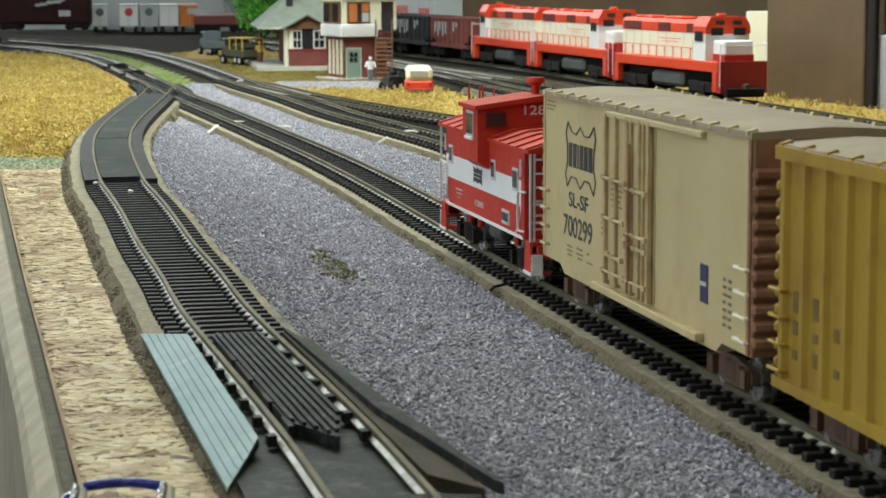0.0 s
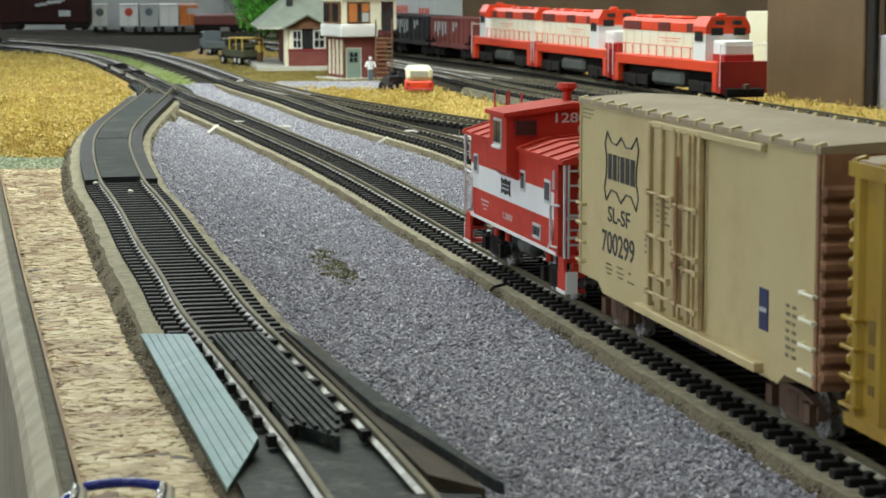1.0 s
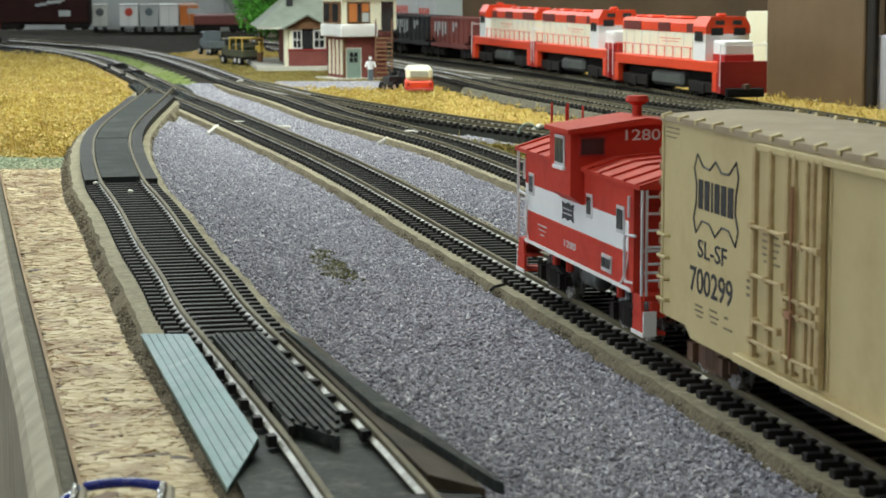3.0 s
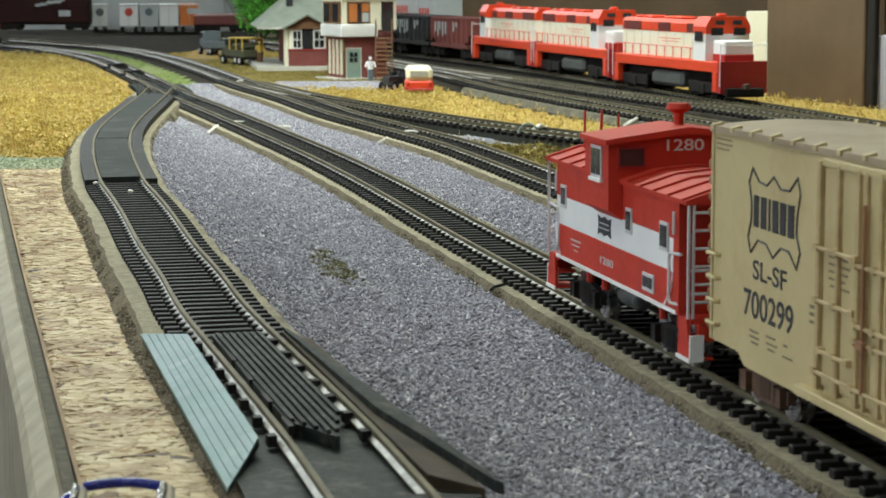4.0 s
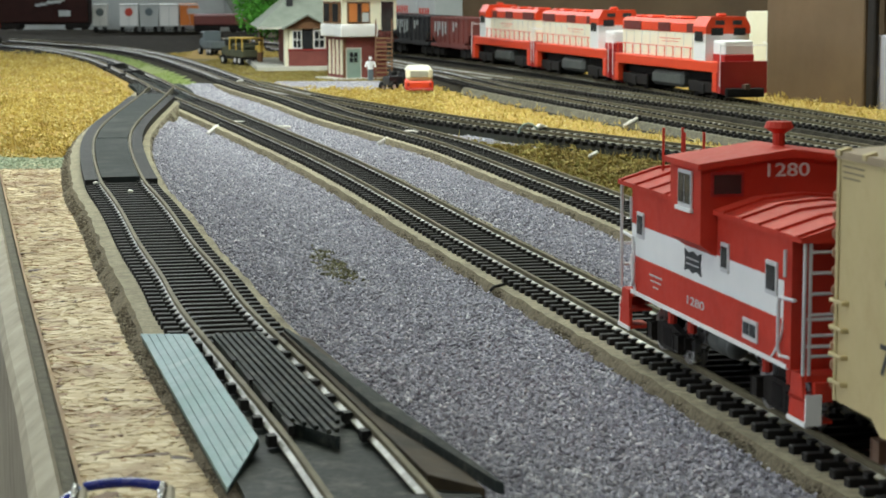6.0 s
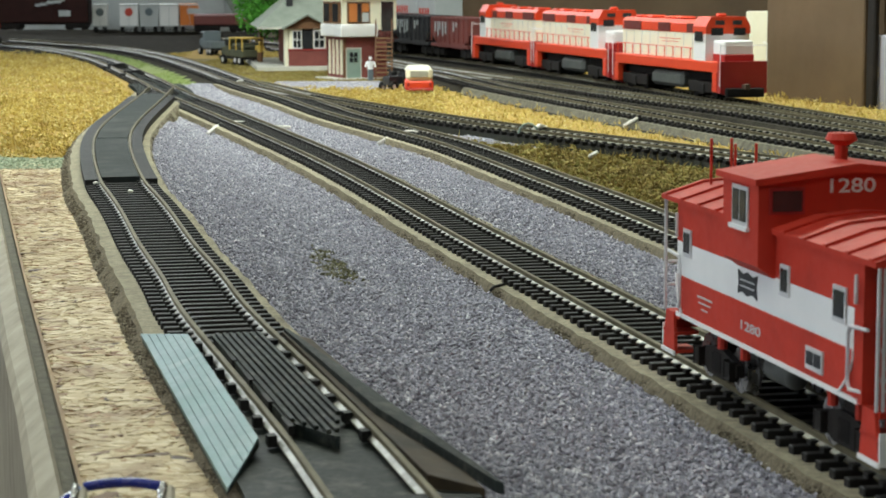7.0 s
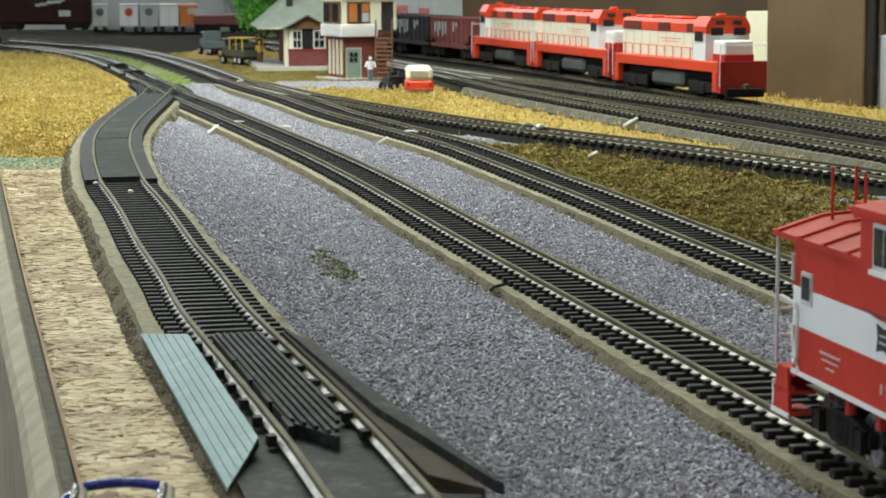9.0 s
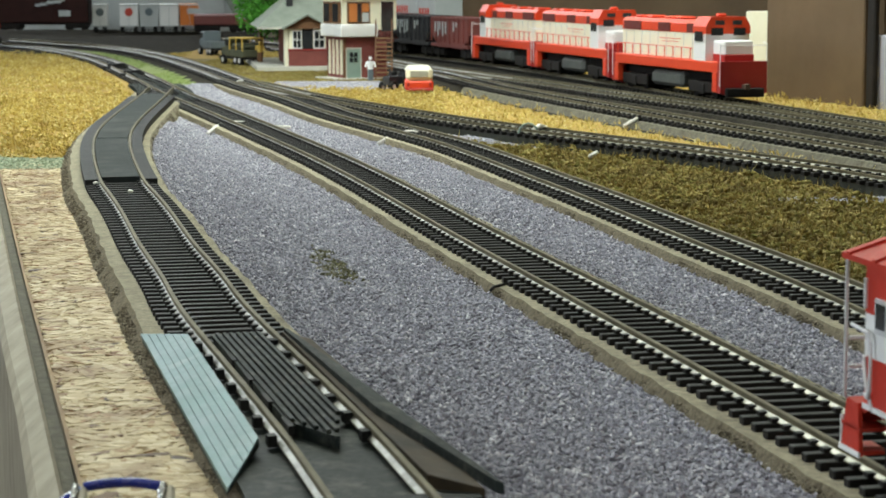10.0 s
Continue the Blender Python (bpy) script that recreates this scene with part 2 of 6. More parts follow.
M_CONC = surface("pale_concrete", (0.42, 0.42, 0.38), (0.55, 0.54, 0.49), 50, 0.85)
M_DOOR = surface("grey_green_door_paint", (0.17, 0.25, 0.22), (0.24, 0.32, 0.28), 50, 0.6)
M_WOODBROWN = surface("brown_stained_wood", (0.1, 0.045, 0.02), (0.17, 0.08, 0.035), 70, 0.7)
M_AMBER = surface("amber_window_blind", (0.42, 0.13, 0.03), (0.55, 0.2, 0.05), 60, 0.6)
M_GLASS = surface("dark_window_pane", (0.012, 0.014, 0.016), (0.03, 0.033, 0.036), 50, 0.12)
M_LEAF = grains("bright_green_foliage", [(0.0, (0.03, 0.13, 0.01)), (0.5, (0.07, 0.29, 0.03)), (1.0, (0.16, 0.44, 0.07))], 0.8, 0.2)
M_OLIVE = surface("olive_truck_paint", (0.06, 0.065, 0.04), (0.09, 0.095, 0.06), 50, 0.6)
M_YELLOWPAINT = surface("yellow_truck_paint", (0.5, 0.34, 0.06), (0.6, 0.42, 0.09), 50, 0.5)
M_BLUEGREY = surface("blue_grey_truck_paint", (0.1, 0.13, 0.15), (0.15, 0.18, 0.2), 50, 0.6)
M_BLUE = surface("blue_vinyl", (0.005, 0.015, 0.2), (0.01, 0.025, 0.28), 60, 0.25)
M_CHROME = surface("chrome", (0.6, 0.6, 0.6), (0.75, 0.75, 0.75), 60, 0.12, 1.0)
M_WIRE = surface("white_wire", (0.6, 0.58, 0.52), (0.75, 0.73, 0.68), 60, 0.5)
M_CARDBOARD = surface("brown_painted_board", (0.095, 0.06, 0.032), (0.155, 0.1, 0.053), 9, 0.8)
M_ROOMWALL = surface("room_wall_paint", (0.32, 0.3, 0.27), (0.38, 0.36, 0.33), 3, 0.85)
M_CEIL = surface("ceiling_paint", (0.7, 0.69, 0.66), (0.76, 0.75, 0.72), 3, 0.9)
M_FLOOR = surface("dark_floor", (0.012, 0.015, 0.025), (0.02, 0.024, 0.036), 5, 0.85, spec=0.15)
M_SKIRT = surface("grey_lilac_panel", (0.3, 0.3, 0.36), (0.36, 0.36, 0.42), 8, 0.7)
M_DARKGREY = surface("dark_grey_tank", (0.05, 0.055, 0.05), (0.08, 0.085, 0.08), 40, 0.6)
M_GRILLE = surface("dark_red_grille", (0.09, 0.01, 0.008), (0.15, 0.018, 0.014), 60, 0.6)
M_ORANGEBOX = surface("orange_trailer_paint", (0.6, 0.16, 0.02), (0.68, 0.2, 0.03), 40, 0.5)


def glowing(name, colour, strength):
    m, nt, b = node_mat(name)
    b.inputs["Emission Color"].default_value = (*colour, 1)
    b.inputs["Emission Strength"].default_value = strength
    b.inputs["Base Color"].default_value = (0.8, 0.8, 0.8, 1)
    return m


M_TUBE = glowing("lit_tube_cover", (0.94, 1.0, 0.89), 6.0)


# ---- the plan ----
def step(a):
    a = min(1.0, max(0.0, a))
    return a * a * (3 - 2 * a)


def rise(y):
    return 0.014 * step((y - 0.7) / 1.0)


def lift(y):
    return 0.007 + 0.0065 * step((y - 0.62) / 0.45) + 0.0005 * step((y - 1.1) / 0.4)


PHI, BASE_X, BEND = 0.20864, 0.07114, -0.03324
D_VEC = Vector((math.sin(PHI), -math.cos(PHI), 0))
N_VEC = Vector((math.cos(PHI), math.sin(PHI), 0))


def main_at(s, u=0.0):
    """A point of the main line s metres along it (towards the camera) and u to its far side."""
    return Vector((BASE_X, 0.5, 0)) + s * D_VEC + (u + BEND * s * s / 2) * N_VEC


def smooth_line(pts, step_len=0.004):
    """A rounded line through (x, y) points in millimetres, evenly stepped; the first is the nearest."""
    p = [Vector((a / 1000, b / 1000, 0)) for a, b in pts]
    p = [2 * p[0] - p[1]] + p + [2 * p[-1] - p[-2]]
    fine = []
    for i in range(1, len(p) - 2):
        for j in range(24):
            t = j / 24
            a, b, c, d = p[i - 1], p[i], p[i + 1], p[i + 2]
            fine.append(0.5 * (2 * b + (c - a) * t + (2 * a - 5 * b + 4 * c - d) * t * t + (3 * b - a - 3 * c + d) * t ** 3))
    fine.append(p[-2])
    for _ in range(30):
        fine = [fine[0]] + [(a + 2 * b + c) / 4 for a, b, c in zip(fine, fine[1:], fine[2:])] + [fine[-1]]
    out, need = [fine[0]], step_len
    for a, b in zip(fine, fine[1:]):
        L = (b - a).length
        pos = 0.0
        while L - pos >= need:
            pos += need
            out.append(a.lerp(b, pos / L))
            need = step_len
        need -= L - pos
    return out


near_main = [main_at(s) for s in (0.42, 0.3, 0.2, 0.1, 0.0, -0.1, -0.2, -0.3, -0.4)]
MAIN = smooth_line([(p.x * 1000, p.y * 1000) for p in near_main] + [(-37, 985), (-65, 1089), (-107, 1229), (-157, 1393), (-198, 1531), (-267, 1818), (-352, 2148), (-446, 2411), (-545, 2605), (-720, 2860)])
LEFT = smooth_line([(0, 300), (-13.6, 361), (-23.3, 403), (-41.4, 475), (-61, 553), (-75.5, 621), (-91, 687), (-108.5, 767), (-121.5, 822), (-134.4, 876), (-157, 997), (-173, 1110), (-183.5, 1226), (-194.5, 1393), (-203, 1500), (-213, 1590), (-268, 1818)])
SECOND = smooth_line([(146, 430), (136, 530), (121, 630), (102, 730), (71, 880), (49, 971), (26, 1064), (3, 1146), (-28, 1230), (-66, 1335), (-104, 1469), (-153, 1630), (-215, 1896), (-299, 2224), (-390, 2480), (-560, 2780)])
THIRD = smooth_line([(262, 820), (232, 903), (200, 983), (171, 1034), (124, 1108), (69, 1186), (22, 1256), (-23, 1334), (-54, 1395), (-100, 1495), (-151, 1640)])
FOURTH = smooth_line([(300, 880), (258, 1000), (214, 1112), (169, 1219), (118, 1350), (84, 1445), (37, 1598), (-12, 1840), (-80, 2100), (-190, 2440)])
FIFTH = smooth_line([(330, 950), (285, 1092), (238, 1221), (190, 1345), (141, 1449), (91, 1580), (39, 1730), (-20, 1930), (-90, 2200), (-200, 2500)])
LOCO = smooth_line([(350, 980), (300, 1116), (253, 1246), (222, 1335), (187, 1438), (142, 1594), (98, 1767), (50, 1960), (5, 2110), (-50, 2275), (-150, 2530), (-290, 2830)])


def line_x(line, y):
    ys = [p.y for p in line]
    if ys[0] > ys[-1]:
        line, ys = line[::-1], ys[::-1]
    return float(np.interp(y, ys, [p.x for p in line]))


def edge_x(y):
    return -0.073 - 0.2342 * (y - 0.406)


YG = np.linspace(0.2, 3.7, 701)
TAB = {k: np.interp(YG, *zip(*sorted((p.y, p.x) for p in v))) for k, v in dict(m=MAIN, l=LEFT, s=SECOND, t=THIRD, f=FOURTH, g=FIFTH, c=LOCO).items()}


def at(key, y):
    return float(np.interp(y, YG, TAB[key]))


def ground_z(x, y):
    r = rise(y)
    m, l = at("m", y), at("l", y)
    k = 0.0
    if y < 1.55:
        k = step((m - 0.028 - x) / max(0.02, (m - 0.028) - (l + 0.02)))
    if y < 1.62 and l < x < at("s", y):
        r += 0.0010
    return r - 0.0085 + 0.0036 * step((y - 1.58) / 0.12) * max(step((at("s", y) + 0.045 - x) / 0.02), step((x - at("f", y) + 0.04) / 0.02)) + (max(0.0, lift(y) - rise(y))) * k


def zone(x, y):
    """Which cover lies at a place: 0 stone, 1 strand board, 2 straw turf, 3 green turf, 4 brown turf, 5 dark ballast, 6 pale sand, 7 sage turf."""
    m, l, s, t, f, c = (at(k, y) for k in "mlstfc")
    w = 0.012 * math.sin(31 * x + 17 * y) + 0.008 * math.sin(63 * y - 20 * x)
    if y < 1.56 and x < l:
        if y < 0.985 + 0.4 * w:
            return 1
        if y < 1.045 + w:
            return 7
        return 2
    far_line = float(np.interp(x, [-0.51, -0.42, -0.314, -0.249, -0.2], [2.40, 2.27, 2.0, 1.75, 1.6])) + w
    if x < m and y >= 1.56:
        return 2 if y < far_line else 5
    if x < m:
        return 0
    if x < s:
        if y < 1.69 + w:
            return 0
        return 3 if y < 2.5 and x < s - 0.03 else 5
    if x < t and y < 1.5:
        return 0 if y > 1.19 + 1.5 * w else 4
    if x < f - 0.028 and y < 2.3:
        if y > 1.66 and x < -0.035:
            return 6 if y < 1.79 and x > -0.14 else 4
        return 2
    if y > 2.0 and x < f:
        return 2 if y < 2.6 and x > -0.3 else 5
    if x < c + 0.025:
        return 5
    return 2 if y < 1.9 else 5


# ---- the room ----
def slab(name, rows, material, label, category):
    return tagged(part(name, boxes(*rows), material), label, category, kind="structure")


slab("floor", [(-3.0, 3.0, -2.0, 4.6, -1.04, -1.0)], M_FLOOR, "dark smooth floor of the layout room", "floor")
slab("ceiling", [(-3.0, 3.0, -2.0, 4.6, 1.3, 1.34)], M_CEIL, "white painted ceiling of the layout room", "ceiling")
slab("wall_west", [(-3.06, -3.0, -2.0, 4.6, -1.0, 0.34), (-3.06, -3.0, -2.0, 4.6, 1.22, 1.3), (-3.06, -3.0, -2.0, -0.6, 0.34, 1.22), (-3.06, -3.0, 1.4, 4.6, 0.34, 1.22)], M_ROOMWALL, "plain greyish painted room wall", "wall")
slab("wall_east", [(3.0, 3.06, -2.0, 4.6, -1.0, 1.3)], M_ROOMWALL, "plain greyish painted room wall", "wall")
slab("wall_south", [(-3.06, 3.06, -2.06, -2.0, -1.0, 1.3)], M_ROOMWALL, "plain greyish painted room wall", "wall")
slab("wall_north", [(-3.06, 3.06, 4.6, 4.66, -1.0, 0.62), (-3.06, 3.06, 4.6, 4.66, 1.29, 1.3), (-3.06, -2.43, 4.6, 4.66, 0.62, 1.29), (-0.27, 3.06, 4.6, 4.66, 0.62, 1.29)], M_ROOMWALL, "plain greyish painted room wall", "wall")

# glowing panes of the two added windows, showing only in reflections
M_PANE = glowing("daylight_pane", (0.84, 0.94, 1.0), 2.5)


def window_frame(name, w, h, m, label):
    f = 0.03
    o = tagged(part(name, boxes((-w / 2, w / 2, -0.02, 0.02, 0, f), (-w / 2, w / 2, -0.02, 0.02, h - f, h), (-w / 2, -w / 2 + f, -0.02, 0.02, f, h - f), (w / 2 - f, w / 2, -0.02, 0.02, f, h - f), (-0.02, 0.02, -0.02, 0.02, f, h - f)), M_WHITE), label, "window", kind="structure")
    o.matrix_world = m
    for s in (-1, 1):
        part("pane", boxes((*sorted((s * 0.02, s * (w / 2 - f))), -0.002, 0.002, f, h - f)), M_PANE, o)


window_frame("window_1", 2.16, 0.67, pose(-1.35, 4.63, 0.62), "wide white framed window, unseen, added in the far wall")
window_frame("window_2", 2.0, 0.88, pose(-3.03, 0.4, 0.34, 0, 0, 90), "wide white framed window, unseen, added beside the layout")

for row in LAMPS:
    x, y, z, L, w, watts, turn = row
    lamp = tagged(empty("ceiling_light", pose(x, y, z, 0, 0, turn)), "long white fluorescent light, unseen and added", "lamp", "ceiling lights")
    part("housing", boxes((-L / 2 - 0.03, L / 2 + 0.03, -w / 2 - 0.02, w / 2 + 0.02, 0.004, 0.05), bevel=0.006), M_WHITE, lamp)
    part("diffuser", boxes((-L / 2, L / 2, -w / 2, w / 2, -0.008, 0.004), bevel=0.002), M_TUBE, lamp, "lit white diffuser")
    if z < 1.2:
        for sx in (-1, 1):
            part("hanger", rods([(sx * L * 0.4, 0, 0.05), (sx * L * 0.4, 0, 1.3 - z)], 0.003), M_STEEL, lamp, "thin steel hanger")
    ceiling_lamp(x, y, z, L, w, watts, turn)


# ---- the layout's ground: one sheet ----
def make_ground():
    xs = np.arange(-1.7, 0.9001, 0.01)
    ys = np.concatenate([np.arange(0.22, 1.8, 0.01), np.arange(1.8, 3.75, 0.02)])
    verts, faces, mats = [], [], []
    keep = {}
    for j, y in enumerate(ys):
        e = edge_x(y)
        for i, x in enumerate(xs):
            xx = max(x, e)
            keep[i, j] = len(verts)
            verts.append((xx, y, ground_z(xx, y)))
    for j in range(len(ys) - 1):
        for i in range(len(xs) - 1):
            q = [keep[i, j], keep[i + 1, j], keep[i + 1, j + 1], keep[i, j + 1]]
            if xs[i + 1] <= edge_x(ys[j + 1]):
                continue
            faces.append(q)
            mats.append(zone((xs[i] + xs[i + 1]) / 2, (ys[j] + ys[j + 1]) / 2))
    ob = raw("ground", verts, faces, [M_STONE_BED, M_OSB_BED, M_TURF_BED, M_GTURF_BED, M_BTURF_BED, M_DARK, M_PALE, M_GTURF_BED], mats=mats)
    return tagged(ob, "layout top of bare strand board, stone ballast and turf", "ground", kind="structure")


make_ground()

# lumber along the table's edge
d_edge = Vector((-0.2342, 1, 0)).normalized()
n_edge = Vector((-d_edge.y, d_edge.x, 0))
bm = bmesh.new()
N = 40
rings = []
for i in range(N + 1):
    y = 0.2 + (3.6 - 0.2) * i / N
    p = Vector((edge_x(y), y, ground_z(edge_x(y), min(y, 1.5)) + 0.0006))
    wob = 0.0006 * math.sin(i * 1.7)
    a, b = p + n_edge * 0.0030, p + n_edge * (0.0097 + wob)
    rings.append([bm.verts.new(v) for v in (a - Vector((0, 0, 0.09)), a - Vector((0, 0, 0.001)), a + n_edge * 0.001, b - n_edge * 0.0015, b - Vector((0, 0, 0.0015)), b - Vector((0, 0, 0.09)))])
for r0, r1 in zip(rings, rings[1:]):
    for k in range(6):
        bm.faces.new((r0[k], r1[k], r1[(k + 1) % 6], r0[(k + 1) % 6]))
bm.faces.new(rings[0]), bm.faces.new(rings[-1][::-1])
bmesh.ops.recalc_face_normals(bm, faces=bm.faces)
edge = tagged(part("edge_board", bm, M_LUMBER), "pale sawn lumber board along the table edge", "board", kind="structure")
bm = bmesh.new()
strip = []
for i in range(N + 1):
    y = 0.2 + (3.6 - 0.2) * i / N
    p = Vector((edge_x(y), y, ground_z(edge_x(y), min(y, 1.5)) - 0.0012))
    a, b = p + n_edge * 0.0002, p + n_edge * 0.0028
    strip.append([bm.verts.new(v) for v in (a - Vector((0, 0, 0.08)), a, b, b - Vector((0, 0, 0.08)))])
for r0, r1 in zip(strip, strip[1:]):
    for k in range(4):
        bm.faces.new((r0[k], r1[k], r1[(k + 1) % 4], r0[(k + 1) % 4]))
bm.faces.new(strip[0]), bm.faces.new(strip[-1][::-1])
bmesh.ops.recalc_face_normals(bm, faces=bm.faces)
tagged(part("edge_strip", bm, M_GREYCORK), "dark grey brown strip between the board and the lumber", "strip", kind="structure")
legs = []
for y in (0.5, 2.0, 3.4):
    x = edge_x(y) + 0.06
    legs.append((x - 0.03, x + 0.03, y - 0.03, y + 0.03, -1.0, ground_z(x, y) - 0.02))
for i, r in enumerate(legs + [(0.75, 0.81, 0.5, 0.56, -1.0, -0.02), (0.75, 0.81, 3.3, 3.36, -1.0, -0.02)]):
    tagged(part("table_leg", boxes(r), M_LUMBER), "square lumber leg under the layout table", "table leg", "table legs")


# ---- loose cover ----
def octas(name, pts, sizes, flat, material, label, category, lift_by=0.0):
    """Many small irregular crystals as one stuff object."""
    rng = np.random.default_rng(len(pts))
    n = len(pts)
    base = np.array([(1.45, 0, 0), (0, 0.85, 0), (-1.45, 0, 0), (0, -0.85, 0), (0, 0, 0.8), (0, 0, -0.8)], float)
    v = base[None] * (sizes[:, None, None] * rng.uniform(0.55, 1.25, (n, 6, 1)))
    v += rng.normal(0, 0.18, v.shape) * sizes[:, None, None]
    q = rng.normal(size=(n, 4))
    q /= np.linalg.norm(q, axis=1, keepdims=True)
    w, x, y, z = q.T
    R = np.stack([np.stack([1 - 2 * (y * y + z * z), 2 * (x * y - z * w), 2 * (x * z + y * w)], -1), np.stack([2 * (x * y + z * w), 1 - 2 * (x * x + z * z), 2 * (y * z - x * w)], -1), np.stack([2 * (x * z - y * w), 2 * (y * z + x * w), 1 - 2 * (x * x + y * y)], -1)], 1)
    v = np.einsum("nij,nkj->nki", R, v)
    v[:, :, 2] *= flat
    v += np.asarray(pts)[:, None, :]
    v[:, :, 2] += lift_by
    f = np.array([(0, 1, 4), (1, 2, 4), (2, 3, 4), (3, 0, 4), (1, 0, 5), (2, 1, 5), (3, 2, 5), (0, 3, 5)])
    f = (f[None] + 6 * np.arange(n)[:, None, None]).reshape(-1, 3)
    return fast(name, v.reshape(-1, 3), f, material, label, category)


def fast(name, v, f, material, label, category):
    me = bpy.data.meshes.new(name)
    me.vertices.add(len(v))
    me.vertices.foreach_set("co", v.astype(np.float32).ravel())
    k = f.shape[1]
    me.loops.add(f.size)
    me.loops.foreach_set("vertex_index", f.astype(np.int32).ravel())
    me.polygons.add(len(f))
    me.polygons.foreach_set("loop_start", np.arange(0, f.size, k, dtype=np.int32))
    me.materials.append(material)
    me.update(calc_edges=True)
    me.validate()
    return tagged(new(name, me), label, category, kind="stuff")


def scatter(n, x0, x1, y0, y1, want, seed, clear=0.0):
    """Places in zones of the wanted kind, clear of the tracks' beds."""
    rng = random.Random(seed)
    out = []
    for _ in range(n):
        # denser close to the camera
        y = y0 + (y1 - y0) * rng.random() ** 1.25
        x = rng.uniform(x0, x1)
        if x < edge_x(y):
            continue
        if zone(x, y) not in want:
            continue
        if clear and any(abs(x - at(k, y)) < clear for k in ("l", "m", "s", "t", "f", "g", "c") if not (k == "t" and y > 1.6)):
            continue
        out.append((x, y, ground_z(x, y)))
    return np.array(out)


P = scatter(460000, -0.2, 0.16, 0.33, 1.72, {0}, 1, 0.0193)
rng = np.random.default_rng(5)
mossy = np.array([(abs(math.hypot((p[0] + 0.037 + 0.17 * (p[1] - 0.704)) / 0.0065, (p[1] - 0.704) / 0.045)) < 0.9 + 0.9 * noise.noise(Vector((p[0] * 150, p[1] * 150, 0)))) and rng.random() < 0.6 for p in P])
P[:, 2] += rng.uniform(-0.0002, 0.0006, len(P))
octas("stone_ballast", P[~mossy], rng.uniform(0.00042, 0.00085, (~mossy).sum()), 0.8, M_STONE, "lavender grey crushed stone between the tracks", "gravel")
octas("mossy_ballast", P[mossy], rng.uniform(0.0006, 0.0011, mossy.sum()), 0.8, M_MOSSY, "patch of dark mossy stones in the gravel", "gravel")


def clumps(pts, height, scale):
    """Raises loose cover into uneven tufts and hollows."""
    for p in pts:
        k = noise.noise(Vector((p[0] * scale, p[1] * scale * 0.8, 0.0))) + 0.6 * noise.noise(Vector((p[0] * scale * 2.3, p[1] * scale * 2.3, 5.0)))
        p[2] += height * max(0.0, k + 0.25)
    return pts


def blades(name, pts, length, width, material, label, category, lean=0.8):
    """Short fibres standing and leaning every way."""
    rng = np.random.default_rng(len(pts) + 7)
    n = len(pts)
    a = rng.uniform(0, 2 * math.pi, n)
    L = length * rng.uniform(0.4, 1.2, n)
    t = rng.uniform(0.1, lean, n) * 1.3
    d = np.stack([np.cos(a) * np.sin(t), np.sin(a) * np.sin(t), np.cos(t)], -1)
    b = rng.uniform(0, 2 * math.pi, n)
    s = np.stack([np.cos(b), np.sin(b), 0 * b], -1) * width
    p = np.asarray(pts) - [0, 0, 0.0003]
    mid = p + d * (L * 0.5)[:, None]
    tip = p + d * L[:, None] - [0, 0, 0.0006]
    v = np.stack([p - s, p + s, mid + s * 0.8, mid - s * 0.8, tip], 1).reshape(-1, 3)
    f = np.array([(0, 1, 2), (0, 2, 3), (3, 2, 4)])
    f = (f[None] + 5 * np.arange(n)[:, None, None]).reshape(-1, 3)
    return fast(name, v, f, material, label, category)


P = clumps(scatter(120000, -0.55, 0.0, 1.0, 2.45, {2}, 2, 0.022), 0.0042, 75)
octas("straw_turf", P, np.random.default_rng(3).uniform(0.0005, 0.0013, len(P)), 0.6, M_YELLOW, "straw yellow foam turf of the field", "turf")
P = clumps(scatter(80000, -0.55, 0.3, 1.0, 2.45, {2}, 12, 0.022), 0.0042, 75)
blades("straw_grass", P, 0.0044, 0.0004, M_YELLOW, "straw yellow static grass", "grass", 1.2)
P = scatter(70000, -0.12, 0.4, 0.95, 2.2, {2}, 22, 0.024)
octas("straw_turf", P, np.random.default_rng(3).uniform(0.0005, 0.0012, len(P)), 0.6, M_YELLOW, "straw yellow foam turf beside the yard", "turf")
P = clumps(scatter(90000, 0.0, 0.3, 0.6, 1.3, {4}, 4, 0.021), 0.0034, 90)
octas("brown_turf", P, np.random.default_rng(4).uniform(0.0005, 0.0016, len(P)), 0.7, M_BROWN_TURF, "brown and olive foam turf between the tracks", "turf")
P = clumps(scatter(36000, 0.0, 0.3, 0.6, 1.3, {4}, 14, 0.021), 0.0034, 90)
blades("brown_grass", P, 0.0055, 0.0003, M_BROWN_TURF, "brown and olive fibre grass", "grass", 1.25)
P = scatter(26000, -0.4, -0.1, 1.65, 2.55, {3}, 6, 0.0165)
octas("green_turf", P, np.random.default_rng(6).uniform(0.0006, 0.0014, len(P)), 0.6, M_GREEN_TURF, "pale green fine turf", "turf")
P = scatter(26000, -0.27, -0.14, 0.95, 1.1, {7}, 7, 0.022)
octas("sage_turf", P, np.random.default_rng(8).uniform(0.0006, 0.0016, len(P)), 0.7, M_SAGE_TURF, "grey green turf at the edge of the board", "turf")


P = scatter(40000, -0.3, -0.03, 1.66, 2.3, {4}, 41, 0.02)
octas("brown_turf", P, np.random.default_rng(4).uniform(0.0005, 0.0014, len(P)), 0.7, M_BROWN_TURF, "brown and olive turf round the depot", "turf")
P = scatter(30000, -0.15, -0.03, 1.64, 1.82, {6}, 42, 0.0)
